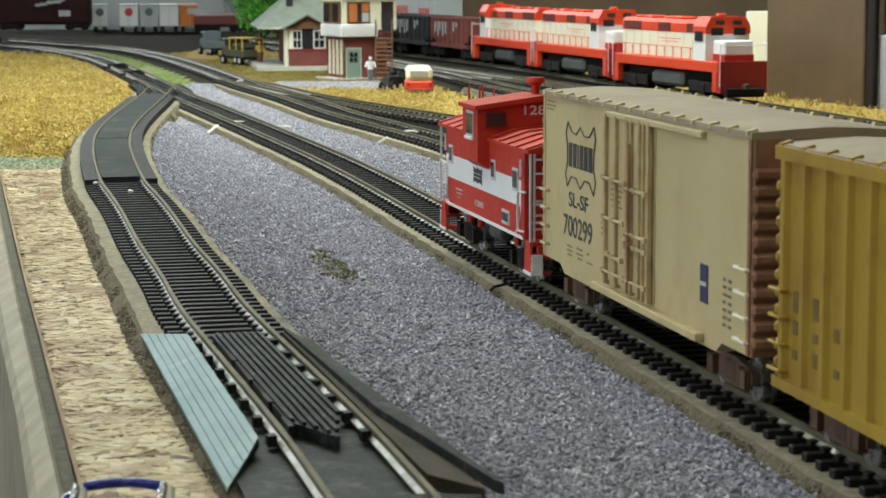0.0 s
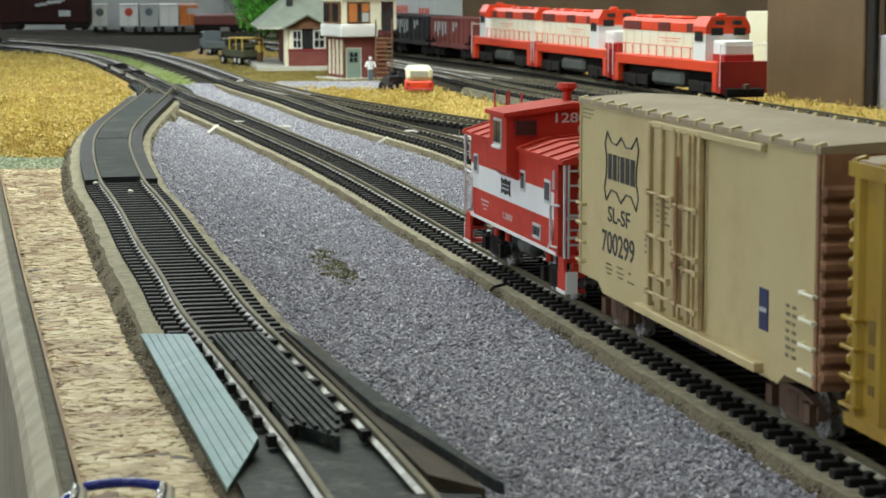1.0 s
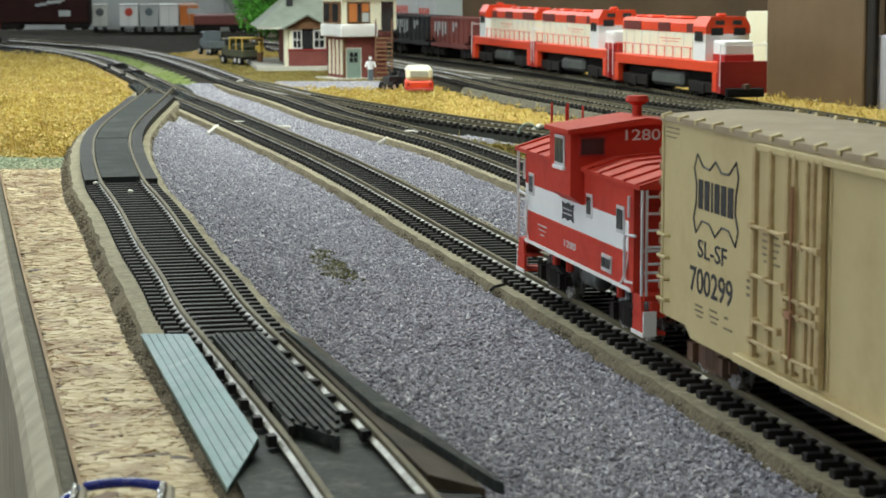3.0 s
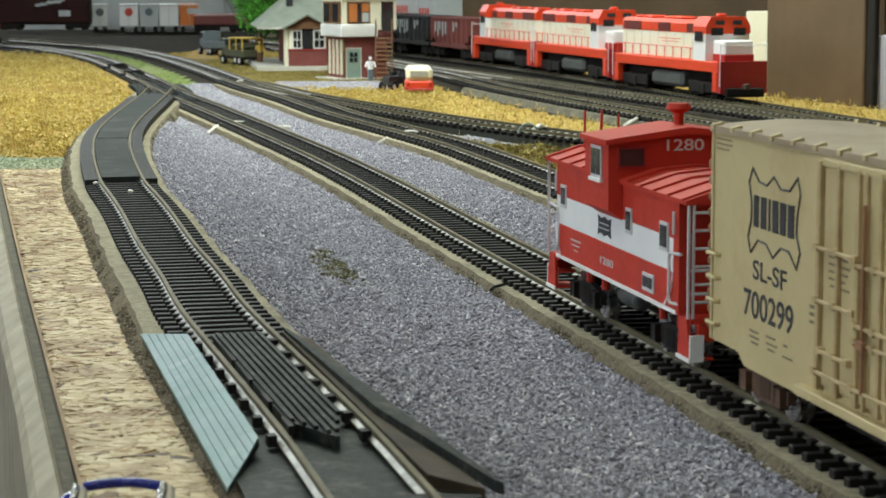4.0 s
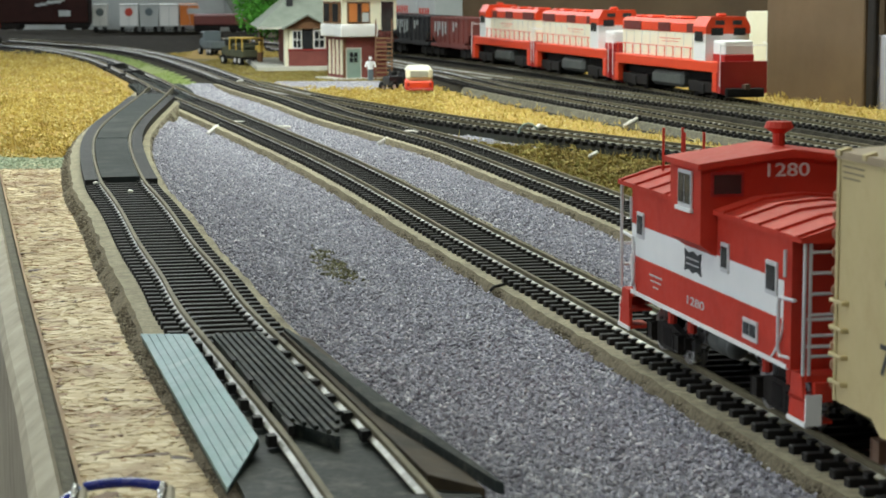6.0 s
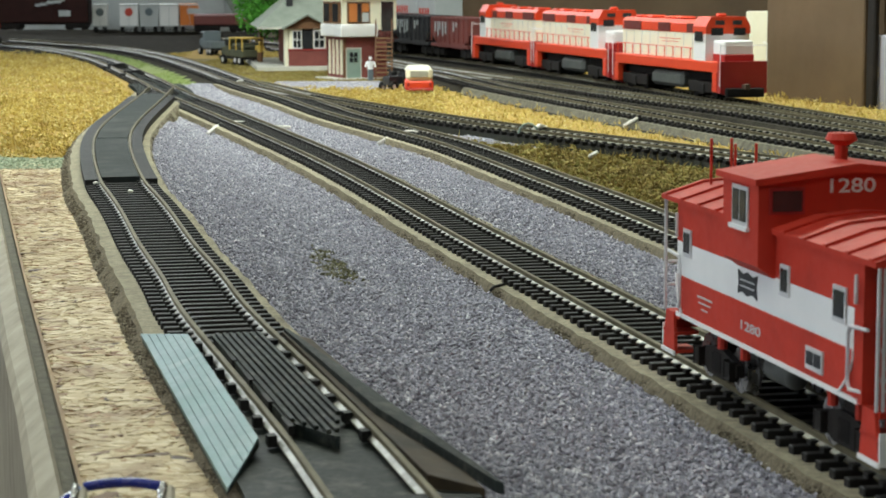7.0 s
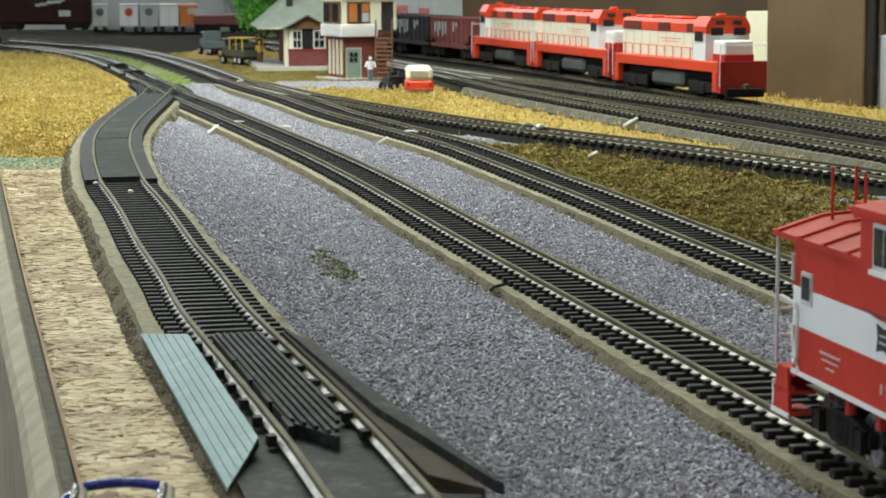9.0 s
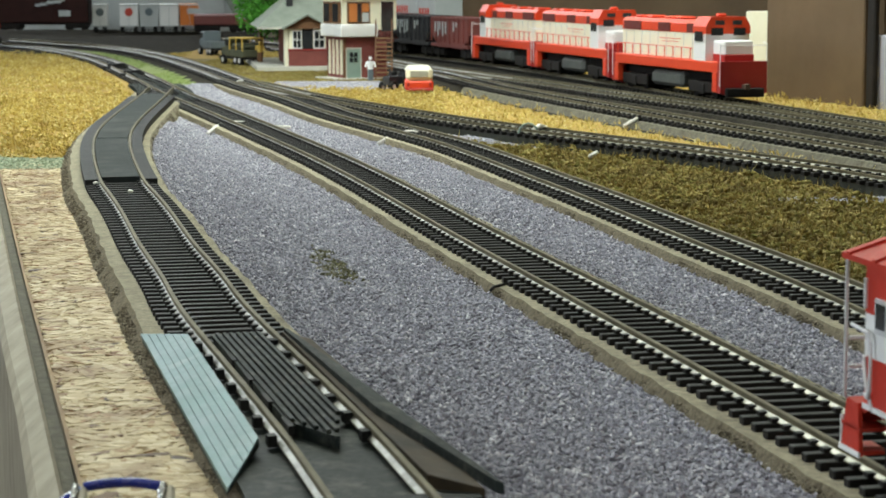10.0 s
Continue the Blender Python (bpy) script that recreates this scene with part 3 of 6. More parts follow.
octas("stone_ballast", P, np.random.default_rng(4).uniform(0.0004, 0.0008, len(P)), 0.7, M_STONE, "pale loose stone before the tower", "gravel")


def stone_patch(cx, cy, rx, ry, n):
    out = []
    for _ in range(n):
        a, k = random.uniform(0, 6.283), random.random() ** 0.7
        x, y = cx + rx * k * math.cos(a), cy + ry * k * math.sin(a)
        out.append((x, y, ground_z(x, y) + 0.0006))
    return out


P = np.array(stone_patch(0.182, 0.935, 0.034, 0.012, 1800) + stone_patch(-0.004, 1.325, 0.022, 0.028, 1600) + stone_patch(0.03, 1.235, 0.022, 0.016, 1100) + stone_patch(0.137, 1.495, 0.008, 0.012, 260) + stone_patch(0.205, 1.195, 0.02, 0.01, 300))
octas("stone_ballast", P, np.random.default_rng(4).uniform(0.0005, 0.001, len(P)), 0.8, M_STONE, "spilt white stones among the turf", "gravel")


def make_flakes():
    """Wood strands pressed flat into the board, each its own sliver."""
    rng = random.Random(9)
    V, F = [], []
    for _ in range(15000):
        y = rng.uniform(0.3, 1.0)
        x = rng.uniform(edge_x(y) + 0.002, at("l", y))
        L = rng.choice((1, 1, 1, 2)) * rng.uniform(0.0008, 0.0045)
        w = min(L * 0.5, rng.uniform(0.0003, 0.0016))
        a = rng.uniform(0, math.pi)
        ca, sa = math.cos(a), math.sin(a)
        z = ground_z(x, y) + rng.uniform(0.0001, 0.0005)
        n0 = len(V)
        shape = [(-L, -w * rng.uniform(0.2, 0.7)), (-L * 0.4, -w), (L * rng.uniform(0.4, 0.8), -w * rng.uniform(0.6, 1)), (L, w * rng.uniform(-0.2, 0.4)), (L * 0.5, w), (-L * rng.uniform(0.5, 0.9), w * rng.uniform(0.5, 1))]
        tilt = rng.uniform(-0.02, 0.02)
        ok = True
        for px, py in shape:
            gx, gy = x + px * ca - py * sa, y + px * sa + py * ca
            if gx < edge_x(gy) + 0.0008:
                gx = edge_x(gy) + 0.0008
            V.append((gx, gy, z + tilt * px))
        V += [(vx, vy, vz - 0.0008) for vx, vy, vz in V[n0:n0 + 6]]
        F.append([n0 + i for i in range(6)])
        for i in range(6):
            j = (i + 1) % 6
            F.append([n0 + i, n0 + 6 + i, n0 + 6 + j, n0 + j])
    ob = raw("board_strands", V, F, M_FLAKE)
    tagged(ob, "pressed wood strands of the bare board", "wood strands", kind="stuff")


make_flakes()


# ---- tracks ----
TIE_STEP = 0.00738


def frames_of(line, zf):
    out = []
    for i, p in enumerate(line):
        a, b = line[max(0, i - 1)], line[min(len(line) - 1, i + 1)]
        t = (b - a).normalized()
        out.append((Vector((p.x, p.y, zf(p.y))), t, Vector((-t.y, t.x, 0))))
    return out


def sweep(name, fr, profile, material, parent, closed=True, smooth=False):
    V, F = [], []
    k = len(profile)
    for p, t, n in fr:
        V += [p + n * u + Vector((0, 0, z)) for u, z in profile]
    for i in range(len(fr) - 1):
        for j in range(k if closed else k - 1):
            F.append((i * k + j, i * k + (j + 1) % k, (i + 1) * k + (j + 1) % k, (i + 1) * k + j))
    if closed:
        F.append(list(range(k))[::-1]), F.append([(len(fr) - 1) * k + j for j in range(k)])
    return raw(name, V, F, material, parent)


RAIL = [(-0.0012, -0.0025), (0.0012, -0.0025), (0.0012, -0.0022), (0.00032, -0.0015), (0.0003, -0.001), (0.00055, -0.0007), (0.00058, -0.0001), (0.00046, 0.0), (-0.00046, 0.0), (-0.00058, -0.0001), (-0.00055, -0.0007), (-0.0003, -0.001), (-0.00032, -0.0015), (-0.0012, -0.0022)]


def tie_mesh():
    bm = boxes((-0.015, 0.015, -0.0014, 0.0014, -0.0045, -0.00255), bevel=0.0002)
    for s in (-1, 1):
        for o in (-1, 1):
            c = s * 0.0088 + o * 0.0014
            box(bm, c - 0.0010, c + 0.0009, -0.0012, 0.0012, -0.0026, -0.0016)
    me = bpy.data.meshes.new("tie")
    bm.to_mesh(me)
    bm.free()
    me.materials.append(M_TIE)
    return me


TIE = tie_mesh()


def track(line, zf, label, near=(0.2, 1.6), bed=True, skip=(), bed_to=9.0, bed_mat=None, outer=0.0):
    t = tagged(empty("track"), label, "track", "tracks")
    fr = frames_of(line, zf)
    for s in (-1, 1):
        r = sweep("rail", fr, [(u + s * 0.0088, z) for u, z in RAIL], [M_RAIL, M_FOOT], t)
        k = len(RAIL)
        idx = np.zeros(len(r.data.polygons), dtype=np.int32)
        full = (len(fr) - 1) * k
        idx[2:full:k] = 1
        idx[12:full:k] = 1
        r.data.polygons.foreach_set("material_index", idx)
    if bed:
        rr = random.Random(int(line[0].x * 1e5))
        ends = []
        V, F = [], []
        for p, tt, n in [q for q in fr if q[0].y < bed_to][::2]:
            a, b = rr.uniform(-0.0004, 0.0004), rr.uniform(-0.0004, 0.0004)
            prof = [(-0.0216 + a * 2, -0.0102), (-0.0184 + b * 1.5, -0.0043 + a * 0.4), (-0.004, -0.0042), (0.004, -0.0042), (0.0184 + a * 1.5, -0.0043 + b * 0.4), (0.0218 + b * 2, -0.0102)]
            # a broader shoulder towards the layout's edge
            V += [p + n * (u - (math.copysign(outer, n.x) * (1.0 if z < -0.006 else 0.3) if u * n.x < -0.01 * abs(n.x) else 0.0)) + Vector((0, 0, z)) for u, z in prof]
        m = len(V) // 6
        for i in range(m - 1):
            for j in range(5):
                F.append((i * 6 + j, i * 6 + j + 1, (i + 1) * 6 + j + 1, (i + 1) * 6 + j))
        # only the west flank takes the darker cork tone
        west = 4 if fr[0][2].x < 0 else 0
        raw("roadbed", V, F, bed_mat or [M_CORK, M_CORKEDGE], t, mats=None if bed_mat else [int(i % 5 == west) for i in range(len(F))])["label"] = "dark weathered roadbed" if bed_mat else "tan cork roadbed with a darker west flank"
    # ties
    run, nxt, count = 0.0, 0.0, 0
    far = []
    rr = random.Random(3)
    for i in range(1, len(fr)):
        a, b = fr[i - 1], fr[i]
        L = (b[0] - a[0]).length
        while nxt <= run + L:
            k = (nxt - run) / L
            p = a[0].lerp(b[0], k)
            if not any(y0 < p.y < y1 for y0, y1 in skip):
                ang = math.atan2(b[2].y, b[2].x) + rr.gauss(0, 0.008)
                m = Matrix.Translation(p) @ Matrix.Rotation(ang, 4, "Z")
                if near[0] < p.y < near[1] and count < 290:
                    o = new("tie", TIE)
                    o.parent = t
                    o.matrix_local = m
                    count += 1
                else:
                    far.append(m)
            nxt += TIE_STEP
        run += L
    if far:
        bm = bmesh.new()
        V, F = [], []
        for m in far:
            n0 = len(V)
            V += [m @ Vector((x, y, z)) for z in (-0.0045, -0.00255) for x, y in ((-0.015, -0.0014), (0.015, -0.0014), (0.015, 0.0014), (-0.015, 0.0014))]
            F += [[n0 + i for i in f] for f in ((4, 5, 6, 7), (0, 1, 5, 4), (1, 2, 6, 5), (2, 3, 7, 6), (3, 0, 4, 7))]
        bm.free()
        o = raw("tie_run", V, F, M_TIE, t)
        o["kind"] = "stuff"
    return t


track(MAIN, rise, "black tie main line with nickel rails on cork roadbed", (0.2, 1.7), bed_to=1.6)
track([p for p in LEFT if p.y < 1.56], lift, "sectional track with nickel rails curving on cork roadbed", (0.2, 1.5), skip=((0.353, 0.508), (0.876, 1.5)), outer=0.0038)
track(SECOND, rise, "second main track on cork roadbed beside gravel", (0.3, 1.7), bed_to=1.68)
siding = track(THIRD, rise, "siding with dark ties raised above brown turf", (0.3, 1.5), bed=False)
sweep("roadbed", frames_of([p for p in THIRD if p.y < 1.52], rise), [(-0.0135, -0.0105), (-0.0125, -0.0046), (0.0125, -0.0046), (0.0135, -0.0105)], M_SHADEBED, siding)["label"] = "dark bed standing for the shade under the ties"
track(FOURTH, rise, "yard track on dark ballast with a tan shoulder", (0.9, 1.7), bed_to=1.62, bed_mat=M_GREYCORK)
track(FIFTH, rise, "yard track on dark ballast", (0.9, 1.7), bed_to=1.62, bed_mat=M_DARK)
track(LOCO, rise, "yard track on which the red locomotives stand", (0.9, 1.6), bed_to=1.62, bed_mat=M_DARK)


def crumbs(line, zf, y0, y1, n, seed, outer=0.0):
    """Loose cork crumbs along both broken edges of a roadbed."""
    rng = random.Random(seed)
    fr = [f for f in frames_of(line, zf) if y0 < f[0].y < y1]
    pts = []
    for _ in range(n):
        p, t, nn = fr[int(len(fr) * rng.random() ** 1.3)]
        k = 0.3 + 0.7 * rng.random()
        u = (0.0174 + 0.0042 * k) * rng.choice((-1, 1, 1) if nn.x < 0 else (1, -1, -1))
        if u * nn.x < 0:
            u += math.copysign(outer * (0.3 + 0.7 * k), u)
        q = p + nn * u + t * rng.uniform(-0.002, 0.002)
        pts.append((q.x, q.y, zf(q.y) - 0.0041 - 0.0058 * max(0.0, (k - 0.12) / 0.88)))
    return np.array(pts)


P = np.concatenate([crumbs(MAIN, rise, 0.3, 1.5, 24000, 31), crumbs(LEFT, lift, 0.3, 1.5, 30000, 32, 0.0038), crumbs(SECOND, rise, 0.45, 1.6, 18000, 33)])
octas("cork_crumbs", P, np.random.default_rng(9).uniform(0.00022, 0.00058, len(P)), 0.7, M_CRUMB, "crumbling brown edges of the cork roadbed", "cork")


# ---- rolling stock ----
def text_part(name, words, x0, x1, z0, z1, y, material, parent, label=""):
    """Raised lettering fitted into a box on a side facing -y."""
    cu = bpy.data.curves.new(name, "FONT")
    cu.body = words
    cu.extrude = 0.02
    cu.offset = 0.012
    tmp = new("tmp", cu)
    me = bpy.data.meshes.new_from_object(tmp.evaluated_get(bpy.context.evaluated_depsgraph_get()))
    bpy.data.objects.remove(tmp)
    bpy.data.curves.remove(cu)
    co = np.array([v.co[:] for v in me.vertices])
    lo, hi = co.min(0), co.max(0)
    for v, c in zip(me.vertices, co):
        f = (c - lo) / (hi - lo)
        v.co = (x0 + f[0] * (x1 - x0), y - 0.00012 * f[2] + 0.00004, z0 + f[1] * (z1 - z0))
    me.name = name
    me.materials.clear()
    me.materials.append(material)
    ob = new(name, me)
    ob.parent = parent
    if label:
        ob["label"] = label
    return ob


def wheelset(parent, x, radius=0.0052):
    bm = bmesh.new()
    rod(bm, (0, -0.0118, 0), (0, 0.0118, 0), 0.0011, 8)
    for s in (-1, 1):
        rod(bm, (0, s * 0.0083, 0), (0, s * 0.0108, 0), radius, 20)
        rod(bm, (0, s * 0.0077, 0), (0, s * 0.0084, 0), radius + 0.0007, 20)
        for k in range(4):
            a = k * math.pi / 2
            c = Vector((math.cos(a) * radius * 0.6, s * 0.0109, math.sin(a) * radius * 0.6))
            rod(bm, c - Vector((0, 0.0002, 0)), c + Vector((0, 0.0002, 0)), 0.0007, 6)
    o = part("wheelset", bm, M_STEEL, parent, "bright steel wheels on an axle")
    o.location = (x, 0, radius)
    WHEELS.append((o, x, radius))
    return o


WHEELS = []


def truck(parent, x, material):
    for s in (-1, 1):
        bm = bmesh.new()
        y = s * 0.0118
        prism(bm, [(x - 0.0135, 0.0068), (x - 0.0085, 0.0078), (x - 0.003, 0.0088), (x + 0.003, 0.0088), (x + 0.0085, 0.0078), (x + 0.0135, 0.0068), (x + 0.0135, 0.004), (x + 0.009, 0.0035), (x + 0.0055, 0.002), (x - 0.0055, 0.002), (x - 0.009, 0.0035), (x - 0.0135, 0.004)], "y", y - 0.0009, y + 0.0009)
        for k in (-0.0105, 0.0105):
            box(bm, x + k - 0.002, x + k + 0.002, y + s * 0.0006, y + s * 0.0021, 0.0032, 0.0072, 0.0003)
        for k in (-0.002, 0, 0.002):
            rod(bm, (x + k, y + s * 0.0006, 0.003), (x + k, y + s * 0.0006, 0.0076), 0.0009, 6)
        part("side_frame", bm, material, parent, "truck side frame with springs")
    part("bolster", boxes((x - 0.003, x + 0.003, -0.0115, 0.0115, 0.0055, 0.0108)), M_FRAME, parent)
    for k in (-0.0105, 0.0105):
        wheelset(parent, x + k)


def coupler(parent, x, s):
    bm = boxes((x, x + s * 0.006, -0.0012, 0.0012, 0.0075, 0.0098), bevel=0.0002)
    box(bm, x + s * 0.005, x + s * 0.0085, -0.0022, 0.0014, 0.0068, 0.0105, 0.0004)
    part("coupler", bm, M_TRUCKRUST, parent, "knuckle coupler")


def grab(parent, x0, x1, z, y, material, name="rung"):
    bm = bmesh.new()
    rod(bm, (x0, y - 0.0012, z), (x1, y - 0.0012, z), 0.00038, 6)
    for x in (x0, x1):
        rod(bm, (x, y + 0.0002, z), (x, y - 0.0014, z), 0.0005, 6)
    return part(name, bm, material, parent)


def boxcar_shell(name, length, eave, sill, half, body_mat, roof_mat, end_mat, label, notch=0.018):
    car = tagged(empty(name), label, "freight car", "moving train")
    h = length / 2
    bm = bmesh.new()
    low = sill - 0.0025
    prism(bm, [(-h, sill), (-h + notch, sill), (-h + notch + 0.004, low), (h - notch - 0.004, low), (h - notch, sill), (h, sill), (h, eave), (-h, eave)], "y", -half, half)
    part("body", bm, body_mat, car)
    bm = bmesh.new()
    pk = eave + 0.0014
    prism(bm, [(-half - 0.0006, eave - 0.001), (half + 0.0006, eave - 0.001), (half + 0.0006, eave + 0.0003), (half * 0.5, eave + 0.0010), (0, pk), (-half * 0.5, eave + 0.0010), (-half - 0.0006, eave + 0.0004)], "x", -h - 0.0005, h + 0.0005)
    part("roof", bm, roof_mat, car, "weathered panelled roof")
    nr = 14
    for i in range(nr + 1):
        x = -h + 0.002 + (length - 0.004) * i / nr
        for s in (-1, 1):
            bm = bmesh.new()
            e = s * (half + 0.0009)
            prism(bm, [(e, eave - 0.0004), (e, eave + 0.0006), (s * half * 0.93, eave + 0.0012), (s * half * 0.90, eave + 0.0003), (s * half * 0.9, eave - 0.0004)], "x", x - 0.0009, x + 0.0009)
            part("roof_clip", bm, body_mat, car)
    part("underframe", boxes((-h + 0.004, h - 0.004, -0.004, 0.004, 0.0085, sill + 0.001), (-h * 0.5, h * 0.5, -half * 0.8, half * 0.8, 0.0105, sill), (-0.02, 0.012, -0.012, -0.004, 0.006, 0.011)), M_FRAME, car, "dark centre sill and brake gear")
    for s in (-1, 1):
        coupler(car, s * h, s)
        # ribbed end
        n = 11
        for i in range(n):
            z = sill + 0.003 + (eave - sill) * 0.76 * i / (n - 1)
            part("end_rib", boxes((*sorted((s * h, s * (h + 0.0022))), -half - 0.0004, half + 0.0004, z - 0.0013, z + 0.0013), bevel=0.0007), end_mat, car)
        bm = bmesh.new()
        box(bm, *sorted((s * h, s * (h + 0.0008))), -half + 0.0002, half - 0.0002, sill, eave - 0.001)
        part("end_panel", bm, end_mat, car, "ribbed rust brown end")
    return car


def boxcar_tan():
    c = -0.0322
    car = boxcar_shell("boxcar", 0.1725, 0.0602, 0.0125, 0.0172, M_TAN, M_TANROOF, M_RUSTY, "weathered tan plug-door boxcar with black lettering")
    h = 0.08625

    def X(s):
        return s / 1000 - c
    y = -0.0172
    # doors
    part("plug_door", boxes((X(-51), X(-33.2), y - 0.0007, y, 0.0145, 0.0575), bevel=0.0002), M_TAN, car)
    part("sliding_door", boxes((X(-32.8), X(-16), y - 0.0009, y, 0.0145, 0.0575), bevel=0.0002), M_TAN, car)
    for s, w in ((-52, 0.0008), (-42.5, 0.0006), (-33, 0.0008), (-29, 0.0004), (-22.5, 0.0006), (-19, 0.0005), (-15.2, 0.0008)):
        part("door_post", boxes((X(s) - w, X(s) + w, y - 0.0017, y - 0.0002, 0.0135, 0.0582), bevel=0.0002), M_TANDIRTY, car)
    for z, s0, s1 in ((0.0415, -52, -33), (0.0405, -33, -15.5), (0.0312, -52, -34), (0.0292, -33, -15.5), (0.0262, -33, -15.5), (0.0215, -50, -36), (0.0172, -52, -15.5)):
        bm = bmesh.new()
        rod(bm, (X(s0), y - 0.0019, z), (X(s1), y - 0.0019, z), 0.00042, 6)
        for s in (s0, (s0 + s1) / 2, s1):
            box(bm, X(s) - 0.0009, X(s) + 0.0009, y - 0.0023, y - 0.0004, z - 0.0007, z + 0.0007)
        part("lock_bar", bm, M_TANDIRTY, car)
    bm = bmesh.new()
    rod(bm, (X(-28), y - 0.0022, 0.017), (X(-28), y - 0.0022, 0.052), 0.0004, 6)
    box(bm, X(-29.5), X(-26.5), y - 0.003, y - 0.0018, 0.0255, 0.027)
    part("lock_rod", bm, M_RUSTY, car)
    part("door_track", boxes((X(-62), X(24), y - 0.0022, y, 0.0108, 0.0128), bevel=0.0002), M_TAN, car, "lower door rail")
    part("top_track", boxes((X(-51), X(24), y - 0.0014, y, 0.0572, 0.0588), bevel=0.0002), M_TAN, car, "upper door rail")
    part("panel_seam", boxes((X(-13), X(-12.7), y - 0.0003, y, 0.0135, 0.057)), M_TAN, car)
    for i in range(4):
        grab(car, X(46.5), X(53.5), 0.0155 + i * 0.0052, y, M_CREAM)
        grab(car, X(-118), X(-112.5), 0.0165 + i * 0.0052, y, M_TAN)
    part("corner_post", boxes((X(52.5), X(54), y - 0.0006, y, 0.0125, 0.0595), bevel=0.0002), M_RUSTY, car, "rust streaked corner post")
    part("corner_post", boxes((X(-118.4), X(-117.2), y - 0.0004, y, 0.0125, 0.0595), bevel=0.0002), M_TAN, car)
    # writing
    yy = y
    sh = [(-94.5, 50), (-92.5, 53.2), (-88.5, 50.6), (-84, 50.2), (-80, 52.4), (-76, 50.2), (-71, 50.4), (-66.5, 53.4), (-65, 50.2), (-66.5, 46), (-66.8, 42), (-64.8, 38.5), (-66.5, 35), (-71, 38), (-75.5, 38.2), (-80, 35.6), (-84, 38), (-89, 38.2), (-93, 35.2), (-94.8, 38.4), (-93, 42), (-92.8, 46), (-94.5, 50)]
    bm = bmesh.new()
    tube(bm, [(X(a), yy - 0.00005, b / 1000) for a, b in sh], 0.00027, 6)
    part("emblem_outline", bm, M_BLACK, car, "black shield outline")
    # bars of the emblem
    for x0, w in ((-91.6, 3.0), (-87.4, 3.3), (-82.9, 1.1), (-80.6, 3.3), (-76.2, 3.3), (-71.8, 3.5)):
        part("emblem_bar", boxes((X(x0), X(x0 + w), yy - 0.00014, yy + 0.0002, 0.0409, 0.0476)), M_BLACK, car, "black bar of the emblem")
    text_part("lettering", "SL-SF", X(-91.7), X(-72), 0.0297, 0.0339, yy, M_BLACK, car, "black reporting mark SL-SF")
    text_part("road_number", "700299", X(-97), X(-68), 0.0213, 0.0272, yy, M_BLACK, car, "black road number 700299")
    faded = surface("faded_lettering", (0.13, 0.1, 0.06), (0.2, 0.16, 0.09), 200, 0.6)
    for s0, s1, z0, z1 in ((-93, -88, 18.3, 18.7), (-93, -87.5, 17.1, 17.5), (-92, -88, 15.9, 16.3), (-83, -78, 18.6, 19), (-83, -77, 17.2, 17.6), (-82, -78, 16, 16.4), (-73, -71, 18.3, 18.8), (-73.5, -68, 16, 16.4), (-59, -55, 28.5, 29.2), (-59, -55, 27, 27.7), (-59, -55, 25.5, 26.1), (-48, -39, 40, 40.4), (-48, -38, 38.6, 39), (-48, -39, 37.2, 37.6), (-48, -40, 35.8, 36.2), (-47, -38, 34.4, 34.8), (-116, -106, 57.7, 58), (-116, -106, 56.6, 56.9), (-116, -108, 55.5, 55.8)):
        d = 0.0007 if -49 < s0 < -45 else 0.0
        part("data_bar", boxes((X(s0), X(s1), yy - 0.00014 - d, yy + 0.0002 - d, z0 / 1000, z1 / 1000)), faded, car)
    for i in range(14):
        z = 0.0165 + (i // 2) * 0.0017
        part("data_bar", boxes((X(36.5 + (i % 2) * 3.4), X(38.2 + (i % 2) * 3.4 + 0.4 * ((i * 7) % 3)), yy - 0.00012, yy + 0.0002, z, z + 0.0007)), faded, car)
    bm = boxes((X(21.3), X(26.4), yy - 0.0002, yy + 0.0002, 0.0198, 0.0286))
    part("placard", bm, M_NAVY, car, "dark blue inspection placard")
    part("placard_bar", boxes((X(22), X(25.8), yy - 0.0004, yy + 0.0002, 0.0237, 0.0246)), M_PALEGREY, car)
    for s in (-95, 30):
        truck(car, X(s), M_TRUCKRUST)
    return car


